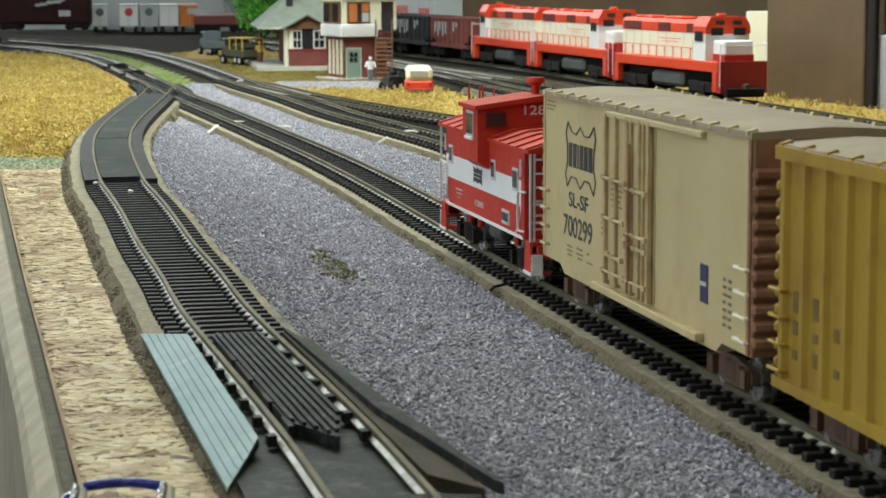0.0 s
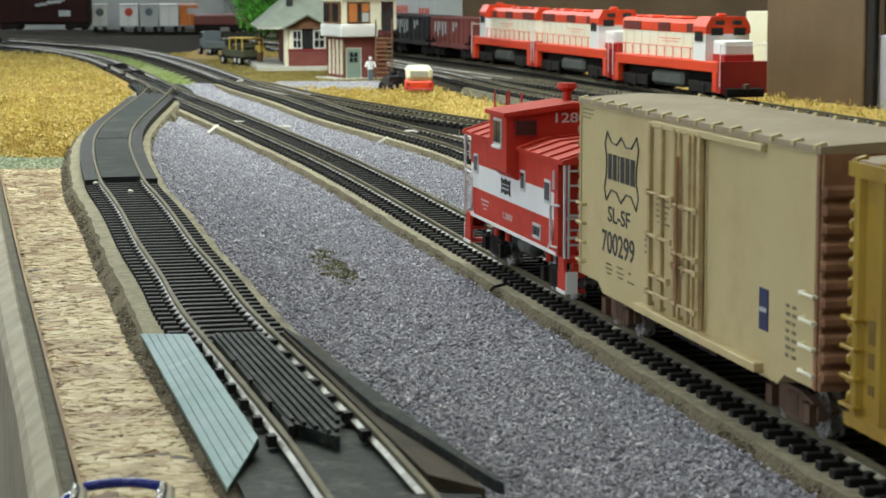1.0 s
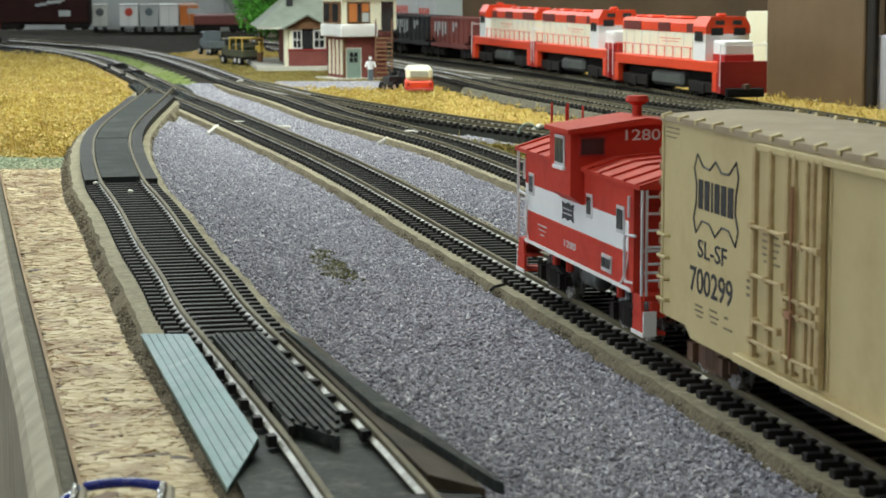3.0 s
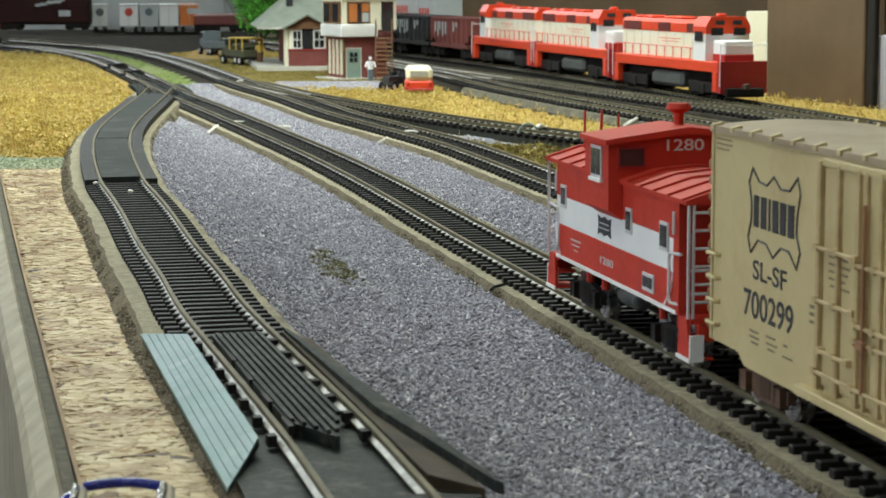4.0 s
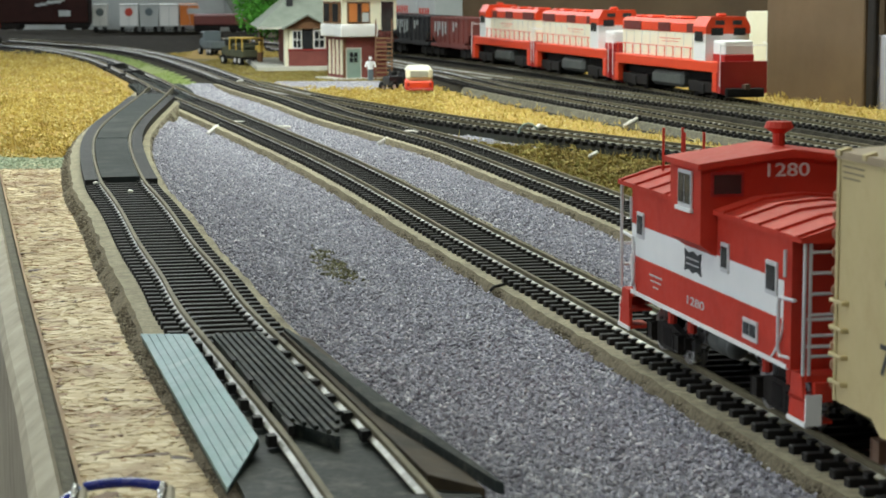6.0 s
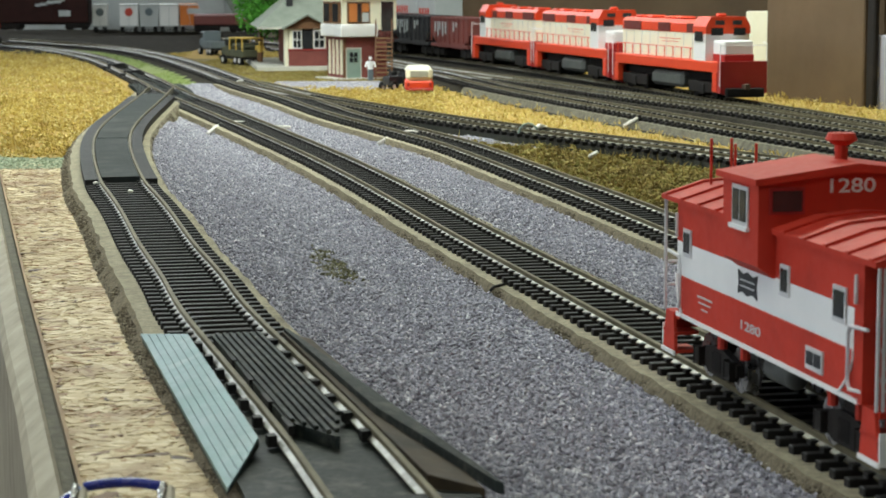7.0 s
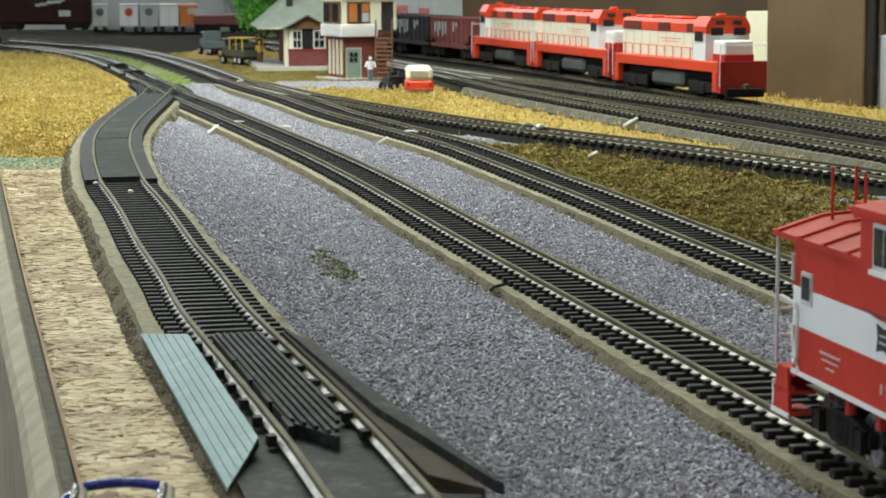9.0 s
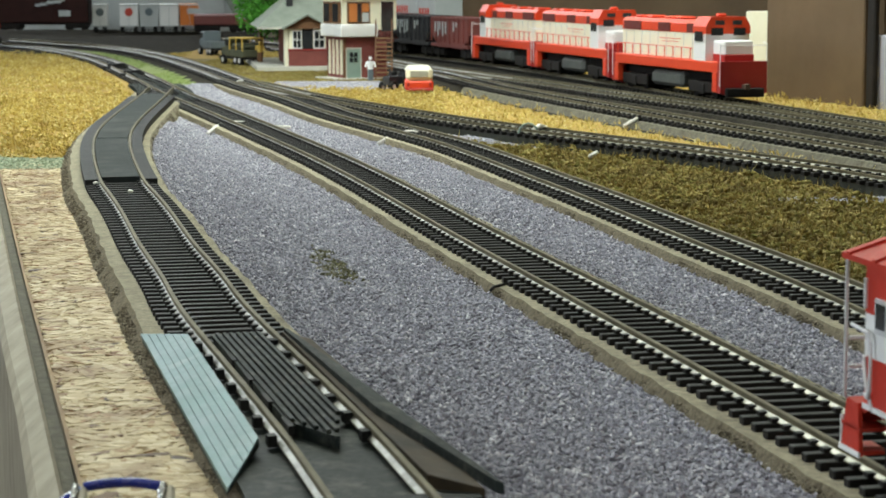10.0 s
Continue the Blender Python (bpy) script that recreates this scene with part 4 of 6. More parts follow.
def boxcar_ochre():
    car = boxcar_shell("boxcar", 0.172, 0.0592, 0.0112, 0.0168, M_OCHRE, M_TANROOF, M_OCHRE, "weathered ochre yellow outside-post boxcar")
    h, y = 0.086, -0.0168
    for i in range(16):
        x = -h + 0.004 + i * (2 * h - 0.008) / 15
        if 6 < i < 9:
            continue
        bm = bmesh.new()
        prism(bm, [(x - 0.0018, y), (x - 0.0010, y - 0.0012), (x + 0.0010, y - 0.0012), (x + 0.0018, y)], "z", 0.0115, 0.0575)
        part("side_post", bm, M_OCHRE, car)
    part("sliding_door", boxes((-0.012, 0.012, y - 0.001, y, 0.0125, 0.057), bevel=0.0002), M_OCHRE, car)
    for i in range(4):
        grab(car, -h + 0.0002, -h + 0.0065, 0.0135 + i * 0.0055, y - 0.001, M_OCHRE)
    faded = surface("dark_faded_lettering", (0.12, 0.075, 0.015), (0.18, 0.11, 0.02), 200, 0.6)
    for x, z0, z1 in ((-0.0765, 0.026, 0.0305), (-0.0656, 0.026, 0.0305), (-0.0765, 0.0215, 0.0245), (-0.0656, 0.0165, 0.0195), (-0.0656, 0.0215, 0.0235), (-0.0765, 0.0165, 0.0185), (-0.0547, 0.0235, 0.0262), (-0.0547, 0.0165, 0.0183)):
        part("data_bar", boxes((x - 0.0013, x + 0.0013, y - 0.00015, y + 0.0002, z0, z1)), faded, car)
    bm = boxes((-h, h, y - 0.0014, y, 0.0095, 0.0118), (-h, h, y - 0.0014, y, 0.0565, 0.0592))
    part("side_sill", bm, M_OCHRE, car)
    for x in (-0.062, 0.062):
        truck(car, x, M_TRUCKRUST)
    return car


def caboose():
    c = -0.1975
    car = tagged(empty("caboose"), "red and white wide-cupola caboose at the train's end", "caboose", "moving train")

    def X(s):
        return s / 1000 - c
    hb = 0.0172
    y = -hb
    x0, x1 = X(-251), X(-141)
    zs, ze = 0.0142, 0.0412
    # body with the white band set between red courses
    part("lower_side", boxes((x0, x1, -hb, hb, zs, 0.0238), bevel=0.0002), M_RED, car, "red lower body")
    part("band", boxes((x0, x1, -hb, hb, 0.0238, 0.0318)), M_WHITE, car, "white band along the side")
    part("upper_side", boxes((x0, x1, -hb, hb, 0.0318, ze)), M_RED, car, "red upper body")
    part("corner_trim", boxes((X(-145), x1 + 0.0002, y - 0.00025, hb, 0.0142, 0.0412)), M_RED, car)
    part("sill_stripe", boxes((x0, X(-143), y - 0.0003, -y, 0.0139, 0.0149)), M_WHITE, car, "white stripe along the sill")
    ks = [i / 8 for i in range(9)]
    part("curved_stripe", tube(bmesh.new(), [(X(-146) - 0.007 * a ** 2 + 0.0006, y - 0.0002, 0.0238 - 0.0092 * a) for a in ks], 0.00028), M_WHITE, car, "white curved stripe")
    part("curved_stripe", tube(bmesh.new(), [(X(-250.6) + 0.004 * a ** 2, y - 0.0002, 0.0238 - 0.0095 * a) for a in ks], 0.00045), M_WHITE, car, "white curved stripe")
    # roof
    bm = bmesh.new()
    pk = 0.0455
    prism(bm, [(-0.0182, 0.0408), (0.0182, 0.0408), (0.0182, 0.0419), (0.009, 0.0447), (0, pk), (-0.009, 0.0447), (-0.0182, 0.0419)], "x", X(-260.5), X(-134))
    part("roof", bm, M_RED, car)
    for s in list(range(-257, -214, 12)) + list(range(-180, -133, 11)):
        bm = bmesh.new()
        prism(bm, [(-0.0184, 0.0417), (-0.0184, 0.0424), (-0.009, 0.0453), (0, pk + 0.0006), (0.009, 0.0453), (0.0184, 0.0424), (0.0184, 0.0417)], "x", X(s) - 0.0007, X(s) + 0.0007)
        part("roof_rib", bm, M_RED, car)
    # cupola
    cx0, cx1, hw = X(-208.5), X(-187), 0.0211
    bm = bmesh.new()
    prism(bm, [(-hw, 0.034), (-hw, 0.0512), (0, 0.0535), (hw, 0.0512), (hw, 0.034), (hw - 0.0035, 0.0315), (-hw + 0.0035, 0.0315)], "x", cx0, cx1)
    cup = part("cupola", bm, M_RED, car, "red cupola with side bays")
    bm = bmesh.new()
    prism(bm, [(-hw - 0.0012, 0.0509), (-hw - 0.0012, 0.0522), (0, 0.0552), (hw + 0.0012, 0.0522), (hw + 0.0012, 0.0509), (0, 0.0534)], "x", cx0 - 0.0015, cx1 + 0.0015)
    part("cupola_roof", bm, M_RED, cup)
    # windows
    def window(sa, sb, za, zb, yy, bars=1, mat=M_SILVER, parent=car):
        fr = part("window", boxes((X(sa), X(sb), yy - 0.0004, yy + 0.0003, za, zb)), mat, parent, "window in a pale frame")
        t = 0.0008
        n = bars + 1
        w = (X(sb) - X(sa) - t) / n
        for i in range(n):
            part("pane", boxes((X(sa) + t + i * w, X(sa) + i * w + w, yy - 0.0006, yy - 0.0003, za + t * 1.3, zb - t)), M_GLASS, fr, "dark glass pane")
    window(-246, -240.5, 0.0287, 0.0352, y, 0)
    window(-183.5, -178.5, 0.0287, 0.0352, y, 0)
    window(-155.5, -149, 0.0280, 0.0350, y, 0)
    window(-168.8, -160, 0.0163, 0.0208, y, 1, M_SILVER)
    window(-202, -192.5, 0.0415, 0.0500, -hw, 1)
    part("window_sill", boxes((X(-202.6), X(-192), -hw - 0.0009, -hw, 0.0407, 0.0416)), M_WHITE, cup)
    fr = part("window", boxes((cx1 - 0.0003, cx1 + 0.0004, -0.0188, -0.0112, 0.0448, 0.0503)), M_DEEPRED, cup, "dark cupola end window")
    part("pane", boxes((cx1, cx1 + 0.0006, -0.0182, -0.0118, 0.0454, 0.0497)), M_GLASS, fr)
    t = text_part("road_number", "1280", -0.0056, 0.0044, 0.0490, 0.0520, 0, M_WHITE, cup, "white road number 1280")
    t.matrix_local = Matrix.Translation((cx1, 0, 0.0)) @ Matrix.Rotation(radians(90), 4, "Z")
    text_part("road_number", "1280", X(-207), X(-195), 0.0178, 0.0198, y, M_PALEGREY, car, "small pale road number")
    for a, b, z0, z1 in ((-236, -226, 20.5, 20.9), (-235, -227, 19.2, 19.5), (-233, -229, 17.8, 18.1)):
        part("data_bar", boxes((X(a), X(b), y - 0.00015, y, z0 / 1000, z1 / 1000)), M_PALEGREY, car)
    # emblem
    sh = [(-209, 30.6), (-206, 29.9), (-203, 30.6), (-200, 29.9), (-197, 30.6), (-197.6, 28), (-197, 25.4), (-200, 26.1), (-203, 25.4), (-206, 26.1), (-209, 25.4), (-208.4, 28)]
    bm = bmesh.new()
    prism(bm, [(X(a), b / 1000) for a, b in sh], "y", y - 0.0002, y + 0.0001)
    part("emblem", bm, M_BLACK, car, "black shield emblem")
    for z in (0.0272, 0.0285):
        part("emblem_bar", boxes((X(-207.5), X(-198.5), y - 0.0003, y, z, z + 0.0003)), M_SILVER, car)
    # stack, roof walk rods, vents
    bm = bmesh.new()
    rod(bm, (X(-197), 0.0008, 0.054), (X(-197), 0.0008, 0.0592), 0.0014, 10)
    rod(bm, (X(-197), 0.0008, 0.0592), (X(-197), 0.0008, 0.0606), 0.0034, 14, 0.0028)
    rod(bm, (X(-197), 0.0008, 0.0580), (X(-197), 0.0008, 0.0592), 0.0015, 14, 0.0034)
    part("chimney", bm, M_RED, car, "red capped smoke stack")
    for s, yy in ((-251.5, -0.009), (-251.5, -0.004), (-235, -0.009), (-235, -0.004)):
        bm = bmesh.new()
        rod(bm, (X(s), yy, 0.0438), (X(s), yy, 0.0555), 0.00035, 6)
        part("roof_handrail", bm, M_RED, car)
    part("roof_walk", boxes((X(-256), X(-214), -0.004, 0.004, 0.0462, 0.0468), (X(-250), X(-240), -0.005, 0.002, 0.0450, 0.0485)), M_RED, car)
    # platforms, steps, ladders, rails
    for sgn, xe in ((-1, X(-260)), (1, X(-134.5))):
        xi = x0 if sgn < 0 else x1
        part("platform", boxes((*sorted((xi, xe)), -0.0165, 0.0165, 0.0128, 0.0142)), M_RED, car)
        for side in (-1, 1):
            bm = bmesh.new()
            yo = side * 0.0172
            prism(bm, [(xe - sgn * 0.001, 0.0142), (xe + sgn * 0.0015, 0.0042), (xe - sgn * 0.0075, 0.0042), (xe - sgn * 0.0065, 0.0142)], "y", *sorted((yo, yo - side * 0.0008)))
            for z in (0.0044, 0.0088):
                box(bm, *sorted((xe - sgn * 0.0075, xe + sgn * 0.0012)), *sorted((yo, yo - side * 0.006)), z, z + 0.0007)
            st = part("steps", bm, M_RED, car, "red end steps")
            part("step_edge", boxes((*sorted((xe - sgn * 0.0078, xe + sgn * 0.0018)), *sorted((yo + side * 0.0003, yo - side * 0.0001)), 0.0040, 0.0050)), M_WHITE, st, "white step edge")
            part("step_panel", boxes((*sorted((xe + sgn * 0.0013, xe + sgn * 0.0019)), *sorted((yo, yo - side * 0.0034)), 0.0042, 0.0105)), M_WHITE, st, "white step end panel")
            bm = bmesh.new()
            rod(bm, (xe, yo, 0.0415), (xe, yo, 0.0142), 0.00042, 6)
            part("corner_post", bm, M_SILVER, car, "silver grey corner post")
            pts = [(xi, yo - side * 0.0002, 0.0165), (xi - sgn * 0.004, yo + side * 0.001, 0.0165), (xi - sgn * 0.005, yo + side * 0.001, 0.018), (xi - sgn * 0.005, yo + side * 0.001, 0.027), (xi - sgn * 0.004, yo + side * 0.001, 0.0285), (xi + sgn * 0.004, yo + side * 0.001, 0.029)]
            part("handrail", rods(pts, 0.0004), M_SILVER, car, "silver handrail")
            bm = rods([(xi - sgn * 0.002, yo + side * 0.0009, 0.033), (xi - sgn * 0.002, yo + side * 0.0009, 0.0385)], 0.0004)
            part("grab_iron", bm, M_SILVER, car)
        part("end_rail", rods([(xe, -0.0165, 0.0255), (xe, 0.0165, 0.0255)], 0.0004), M_SILVER, car)
        part("end_rail", rods([(xe, -0.0165, 0.02), (xe, 0.0165, 0.02)], 0.0004), M_SILVER, car)
        ls = -sgn
        lad = part("ladder", rods([(xe, ls * 0.0160, 0.0142), (xe, ls * 0.0160, 0.0425)], 0.0004), M_SILVER, car, "silver end ladder")
        part("stile", rods([(xe, ls * 0.0085, 0.0142), (xe, ls * 0.0085, 0.044)], 0.0004), M_SILVER, lad)
        for i in range(6):
            part("rung", rods([(xe, ls * 0.0160, 0.018 + i * 0.0042), (xe, ls * 0.0085, 0.018 + i * 0.0042)], 0.00034), M_SILVER, lad)
        part("end_door", boxes((*sorted((xi - sgn * 0.0001, xi + sgn * 0.0004)), -0.004, 0.004, 0.0145, 0.036)), M_DEEPRED, car)
        part("end_beam", boxes((*sorted((xe - sgn * 0.001, xe + sgn * 0.0012)), -0.015, 0.015, 0.0095, 0.0128)), M_RED, car)
        coupler(car, xe, sgn)
    part("underframe", boxes((x0, x1, -0.006, 0.006, 0.0095, 0.0142), (X(-212), X(-205), -0.011, -0.004, 0.0078, 0.0138), bevel=0.0004), M_FRAME, car, "dark underframe with battery box")
    for s in (-229, -214, -164, -150):
        bm = bmesh.new()
        rod(bm, (X(s), -0.0135, 0.0142), (X(s), -0.0135, 0.0095), 0.0012, 8)
        part("bracket", bm, M_RED, car)
    bm = bmesh.new()
    rod(bm, (X(-203.5), -0.0105, 0.0098), (X(-191), -0.0105, 0.0098), 0.0028, 14)
    for s in (-203.5, -191):
        bmesh.ops.create_uvsphere(bm, u_segments=14, v_segments=8, radius=0.0028, matrix=Matrix.Translation((X(s), -0.0105, 0.0098)) @ Matrix.Scale(0.5, 4, (1, 0, 0)))
    part("air_tank", bm, M_DARKGREY, car, "dark grey air tank under the floor", True)
    for s in (-200, -194.5):
        part("tank_strap", boxes((X(s) - 0.0004, X(s) + 0.0004, -0.0109, -0.0101, 0.0122, 0.0142)), M_FRAME, car)
    for s in (-235, -160):
        truck(car, X(s), M_FRAME)
    return car


CABOOSE, TANCAR, OCHRECAR = caboose(), boxcar_tan(), boxcar_ochre()


# ---- things on the sectional track ----
def left_frame(y):
    x = line_x(LEFT, y)
    t = Vector((line_x(LEFT, y + 0.01) - line_x(LEFT, y - 0.01), 0.02, 0)).normalized()
    return Vector((x, y, lift(y))), t, Vector((t.y, -t.x, 0))


def on_left(y, u, z):
    """A point at plan distance y, u to the right of the sectional track's centre, z over its rail top."""
    p, t, n = left_frame(y)
    return p + n * u + Vector((0, 0, z))


def plate(name, corners, thick, material, parent, label=""):
    """A flat or sloping plate: corners (y, u, z) on the top face, with a thickness below."""
    bm = bmesh.new()
    top = [bm.verts.new(on_left(*c)) for c in corners]
    bot = [bm.verts.new(on_left(*c) - Vector((0, 0, thick))) for c in corners]
    bm.faces.new(top), bm.faces.new(bot[::-1])
    n = len(corners)
    for i in range(n):
        bm.faces.new((top[i], bot[i], bot[(i + 1) % n], top[(i + 1) % n]))
    bmesh.ops.recalc_face_normals(bm, faces=bm.faces)
    return part(name, bm, material, parent, label)


def rerailer():
    r = tagged(empty("rerailer"), "dusty dark grey plastic rerailer ramp fixed in the track", "rerailer track")
    plate("base", [(0.354, -0.021, -0.0036), (0.354, 0.0195, -0.0036), (0.512, 0.0165, -0.0036), (0.512, -0.0165, -0.0036)], 0.0035, M_RERAIL, r, "flat dusty base plate")
    # outer ramp: a sloping plate with grooves left open between its strips
    n = 6
    for i in range(n):
        a, b = i / n, (i + 1) / n - 0.014
        def edge(k, far):
            u = -0.0113 - 0.0095 * k - (0.0008 if far else 0.0028)
            z = -0.0002 - 0.0030 * k
            return ((0.512 + 0.020 * k if far else 0.395 - 0.027 * k), u, z)
        plate("ramp_strip", [edge(a, False), edge(b, False), edge(b, True), edge(a, True)], 0.0007, M_RAMP, r)
    plate("ramp_bed", [(0.394, -0.0141, -0.0008), (0.370, -0.0234, -0.0038), (0.529, -0.0214, -0.0038), (0.511, -0.0121, -0.0008)], 0.001, M_RERAIL, r)
    # centre deck with ridges and an oblique end
    plate("deck", [(0.411, -0.0058, -0.0009), (0.396, 0.0006, -0.0009), (0.395, 0.0016, -0.0009), (0.417, 0.0060, -0.0009), (0.512, 0.0062, -0.0009), (0.512, -0.0062, -0.0009)], 0.0026, M_RERAIL, r)
    for i in range(7):
        u = -0.0050 + i * 0.00168
        y0 = 0.4115 - (u + 0.0058) * 2.3 if u < 0.0011 else 0.398 + (u - 0.0016) * 4.6
        plate("ridge", [(y0, u - 0.00045, -0.0001), (y0, u + 0.00045, -0.0001), (0.511, u + 0.00045, -0.0001), (0.511, u - 0.00045, -0.0001)], 0.0012, M_RERAIL, r)
    # guide teeth at the rails
    for k in range(4):
        y = 0.405 + k * 0.024
        plate("tooth", [(y, -0.0066, -0.0006), (y, -0.0054, -0.0006), (y + 0.009, -0.0054, -0.0006), (y + 0.009, -0.0066, -0.0006)], 0.002, M_PLASTIC, r)
    for k in range(7):
        y = 0.398 + k * 0.0172
        for u in (-0.0109, 0.0074):
            plate("rail_clip", [(y, u - 0.0009, -0.0008), (y, u + 0.0009, -0.0008), (y + 0.0028, u + 0.0009, -0.0008), (y + 0.0028, u - 0.0009, -0.0008)], 0.0022, M_PLASTIC, r)
    # inner side ramp, lower and dusty, with a raised curb at the near end
    plate("side_ramp", [(0.362, 0.0112, -0.0009), (0.357, 0.0205, -0.0028), (0.512, 0.0185, -0.0028), (0.512, 0.0112, -0.0006)], 0.0026, M_RUSTDUST, r, "brown dusty inner ramp")
    plate("curb", [(0.416, 0.0132, 0.0), (0.356, 0.0222, -0.0012), (0.354, 0.0232, -0.0012), (0.512, 0.0128, 0.0), (0.512, 0.0118, 0.0)], 0.0022, M_RERAIL, r)
    plate("near_bar", [(0.346, -0.0085, -0.0014), (0.346, 0.0085, -0.0014), (0.3505, 0.0085, -0.0014), (0.3505, -0.0085, -0.0014)], 0.002, M_PLASTIC, r)


M_RUSTDUST = surface("brown_dusty_plastic", (0.04, 0.033, 0.025), (0.085, 0.062, 0.04), 50, 0.7, spec=0.18, fine=500, dirt=(0.11, 0.065, 0.035), dirt_scale=35, dirt_amt=0.6)
rerailer()


def street_panels():
    s = tagged(empty("street_panel"), "dark grey street panels set between the curved rails", "track panel")
    def strip(name, y0, y1, u0, u1, z, th, mat, n=14):
        bm = bmesh.new()
        rows = []
        for i in range(n + 1):
            y = y0 + (y1 - y0) * i / n
            rows.append([bm.verts.new(on_left(y, u, z + dz)) for u, dz in ((u0, 0), (u1, 0), (u1, -th), (u0, -th))])
        for a, b in zip(rows, rows[1:]):
            for k in range(4):
                bm.faces.new((a[k], a[(k + 1) % 4], b[(k + 1) % 4], b[k]))
        bm.faces.new(rows[0]), bm.faces.new(rows[-1])
        bmesh.ops.recalc_face_normals(bm, faces=bm.faces)
        part(name, bm, mat, s)
    for y0, y1 in ((0.878, 1.058), (1.061, 1.46)):
        strip("inner_panel", y0, y1, -0.0079, 0.0079, -0.0003, 0.004, M_ROADSLAB)
    strip("outer_panel", 0.874, 1.44, -0.0150, -0.0096, -0.0008, 0.0038, M_PLASTIC)
    strip("outer_panel", 0.874, 1.44, 0.0096, 0.0150, -0.0008, 0.0038, M_PLASTIC)



street_panels()


def joiner(p):
    bm = bmesh.new()
    bmesh.ops.create_icosphere(bm, subdivisions=1, radius=0.0013)
    for v in bm.verts:
        v.co.z *= 0.6
        v.co += Vector((random.uniform(-1, 1), random.uniform(-1, 1), 0)) * 0.0003
    o = tagged(part("solder_blob", bm, M_WIRE), "small bright solder blob on the rail joint", "solder", "solder blobs")
    o.location = p


for y, u, z in ((0.868, -0.0108, -0.0014), (0.868, 0.0086, -0.0014), (0.842, 0.001, -0.002)):
    joiner(on_left(y, u, z))


# ---- switch ----
def switch_machine(x, y, rot, label):
    z = rise(y) - 0.0090
    o = tagged(empty("switch_machine", pose(x, y, z, 0, 0, rot)), label, "switch machine", "switch machines")
    part("housing", boxes((-0.016, 0.016, -0.006, 0.006, 0.0, 0.0085), (-0.011, 0.009, -0.0045, 0.0045, 0.0085, 0.0105), bevel=0.0012), M_PLASTIC, o)
    part("throw_rod", boxes((0.016, 0.024, -0.001, 0.001, 0.003, 0.005)), M_PLASTIC, o)
    part("cover_plate", boxes((-0.020, 0.020, -0.0075, 0.0075, 0.0, 0.0012)), M_ROADSLAB, o)


switch_machine(-0.262, 1.79, 72, "black plastic switch machine beside the turnout")
switch_machine(-0.297, 1.93, 65, "black plastic switch machine between the tracks")
fr = tagged(empty("turnout"), "grey painted turnout where two tracks meet", "turnout")
for s in (-1, 1):
    pts = []
    for i in range(19):
        y = 1.44 + i * 0.02
        pts.append((at("m", y) + s * 0.007 * (1 - i / 18) - 0.003, y, rise(y) - 0.0006))
    part("switch_rail", tube(bmesh.new(), pts, 0.0007, 5), M_ROADSLAB, fr, "grey painted switch rail")
for i in range(16):
    y = 1.47 + i * 0.011
    x = (at("m", y) + at("l", min(y, 1.8))) / 2
    part("filler_tie", boxes((x - 0.02, x + 0.02, y - 0.0045, y + 0.0045, rise(y) - 0.0046, rise(y) - 0.0023)), M_ROADSLAB, fr)


# ---- wires and bits ----
def wire(pts, radius, label, material=None):
    bm = tube(bmesh.new(), pts, radius, 8)
    tagged(part("feeder_wire", bm, material or M_WIRE, smooth=True), label, "wire", "feeder wires")


WIRE = "short white feeder wire bent up to the rail"
wire([(-0.139, 1.245, 0.0015), (-0.136, 1.27, 0.004), (-0.131, 1.285, 0.0055), (-0.121, 1.283, 0.0052)], 0.0013, WIRE)
wire([(-0.036, 1.182, 0.0005), (-0.027, 1.207, 0.0035), (-0.020, 1.217, 0.0045), (-0.013, 1.216, 0.004)], 0.0012, WIRE)
wire([(-0.165, 1.625, 0.008), (-0.162, 1.680, 0.011), (-0.157, 1.700, 0.011)], 0.0014, WIRE)
wire([(-0.105, 1.278, 0.0035), (-0.092, 1.269, 0.0035)], 0.0011, "stiff white wire end lying in the gravel")
wire([(-0.217, 1.285, 0.003), (-0.212, 1.31, 0.005), (-0.210, 1.345, 0.005)], 0.0013, "white wire along the outer edge of the roadbed")
wire([(0.111, 1.283, 0.003), (0.120, 1.302, 0.006)], 0.0013, "pale wire end beside the yard")
loop = [(0.049 + 0.0055 * math.cos(a), 1.205, 0.0045 + 0.0055 * math.sin(a)) for a in [i * math.pi / 6 for i in range(13)]]
wire(loop, 0.0006, "loop of pale green wire beside the siding", M_DOOR)
wire([(0.052, 1.206, 0.006), (0.056, 1.215, 0.008), (0.060, 1.225, 0.006)], 0.0014, "white wire joint beside the siding")
wire([(0.077, 1.100, 0.0), (0.081, 1.106, 0.0015)], 0.0011, "white wire end in the turf")
wire([(0.0150, 0.6575, -0.0048), (0.0160, 0.6595, -0.0040), (0.0195, 0.6625, -0.0036), (0.0265, 0.667, -0.0030)], 0.0005, "black wire joining the rail over the cork", M_PLASTIC)


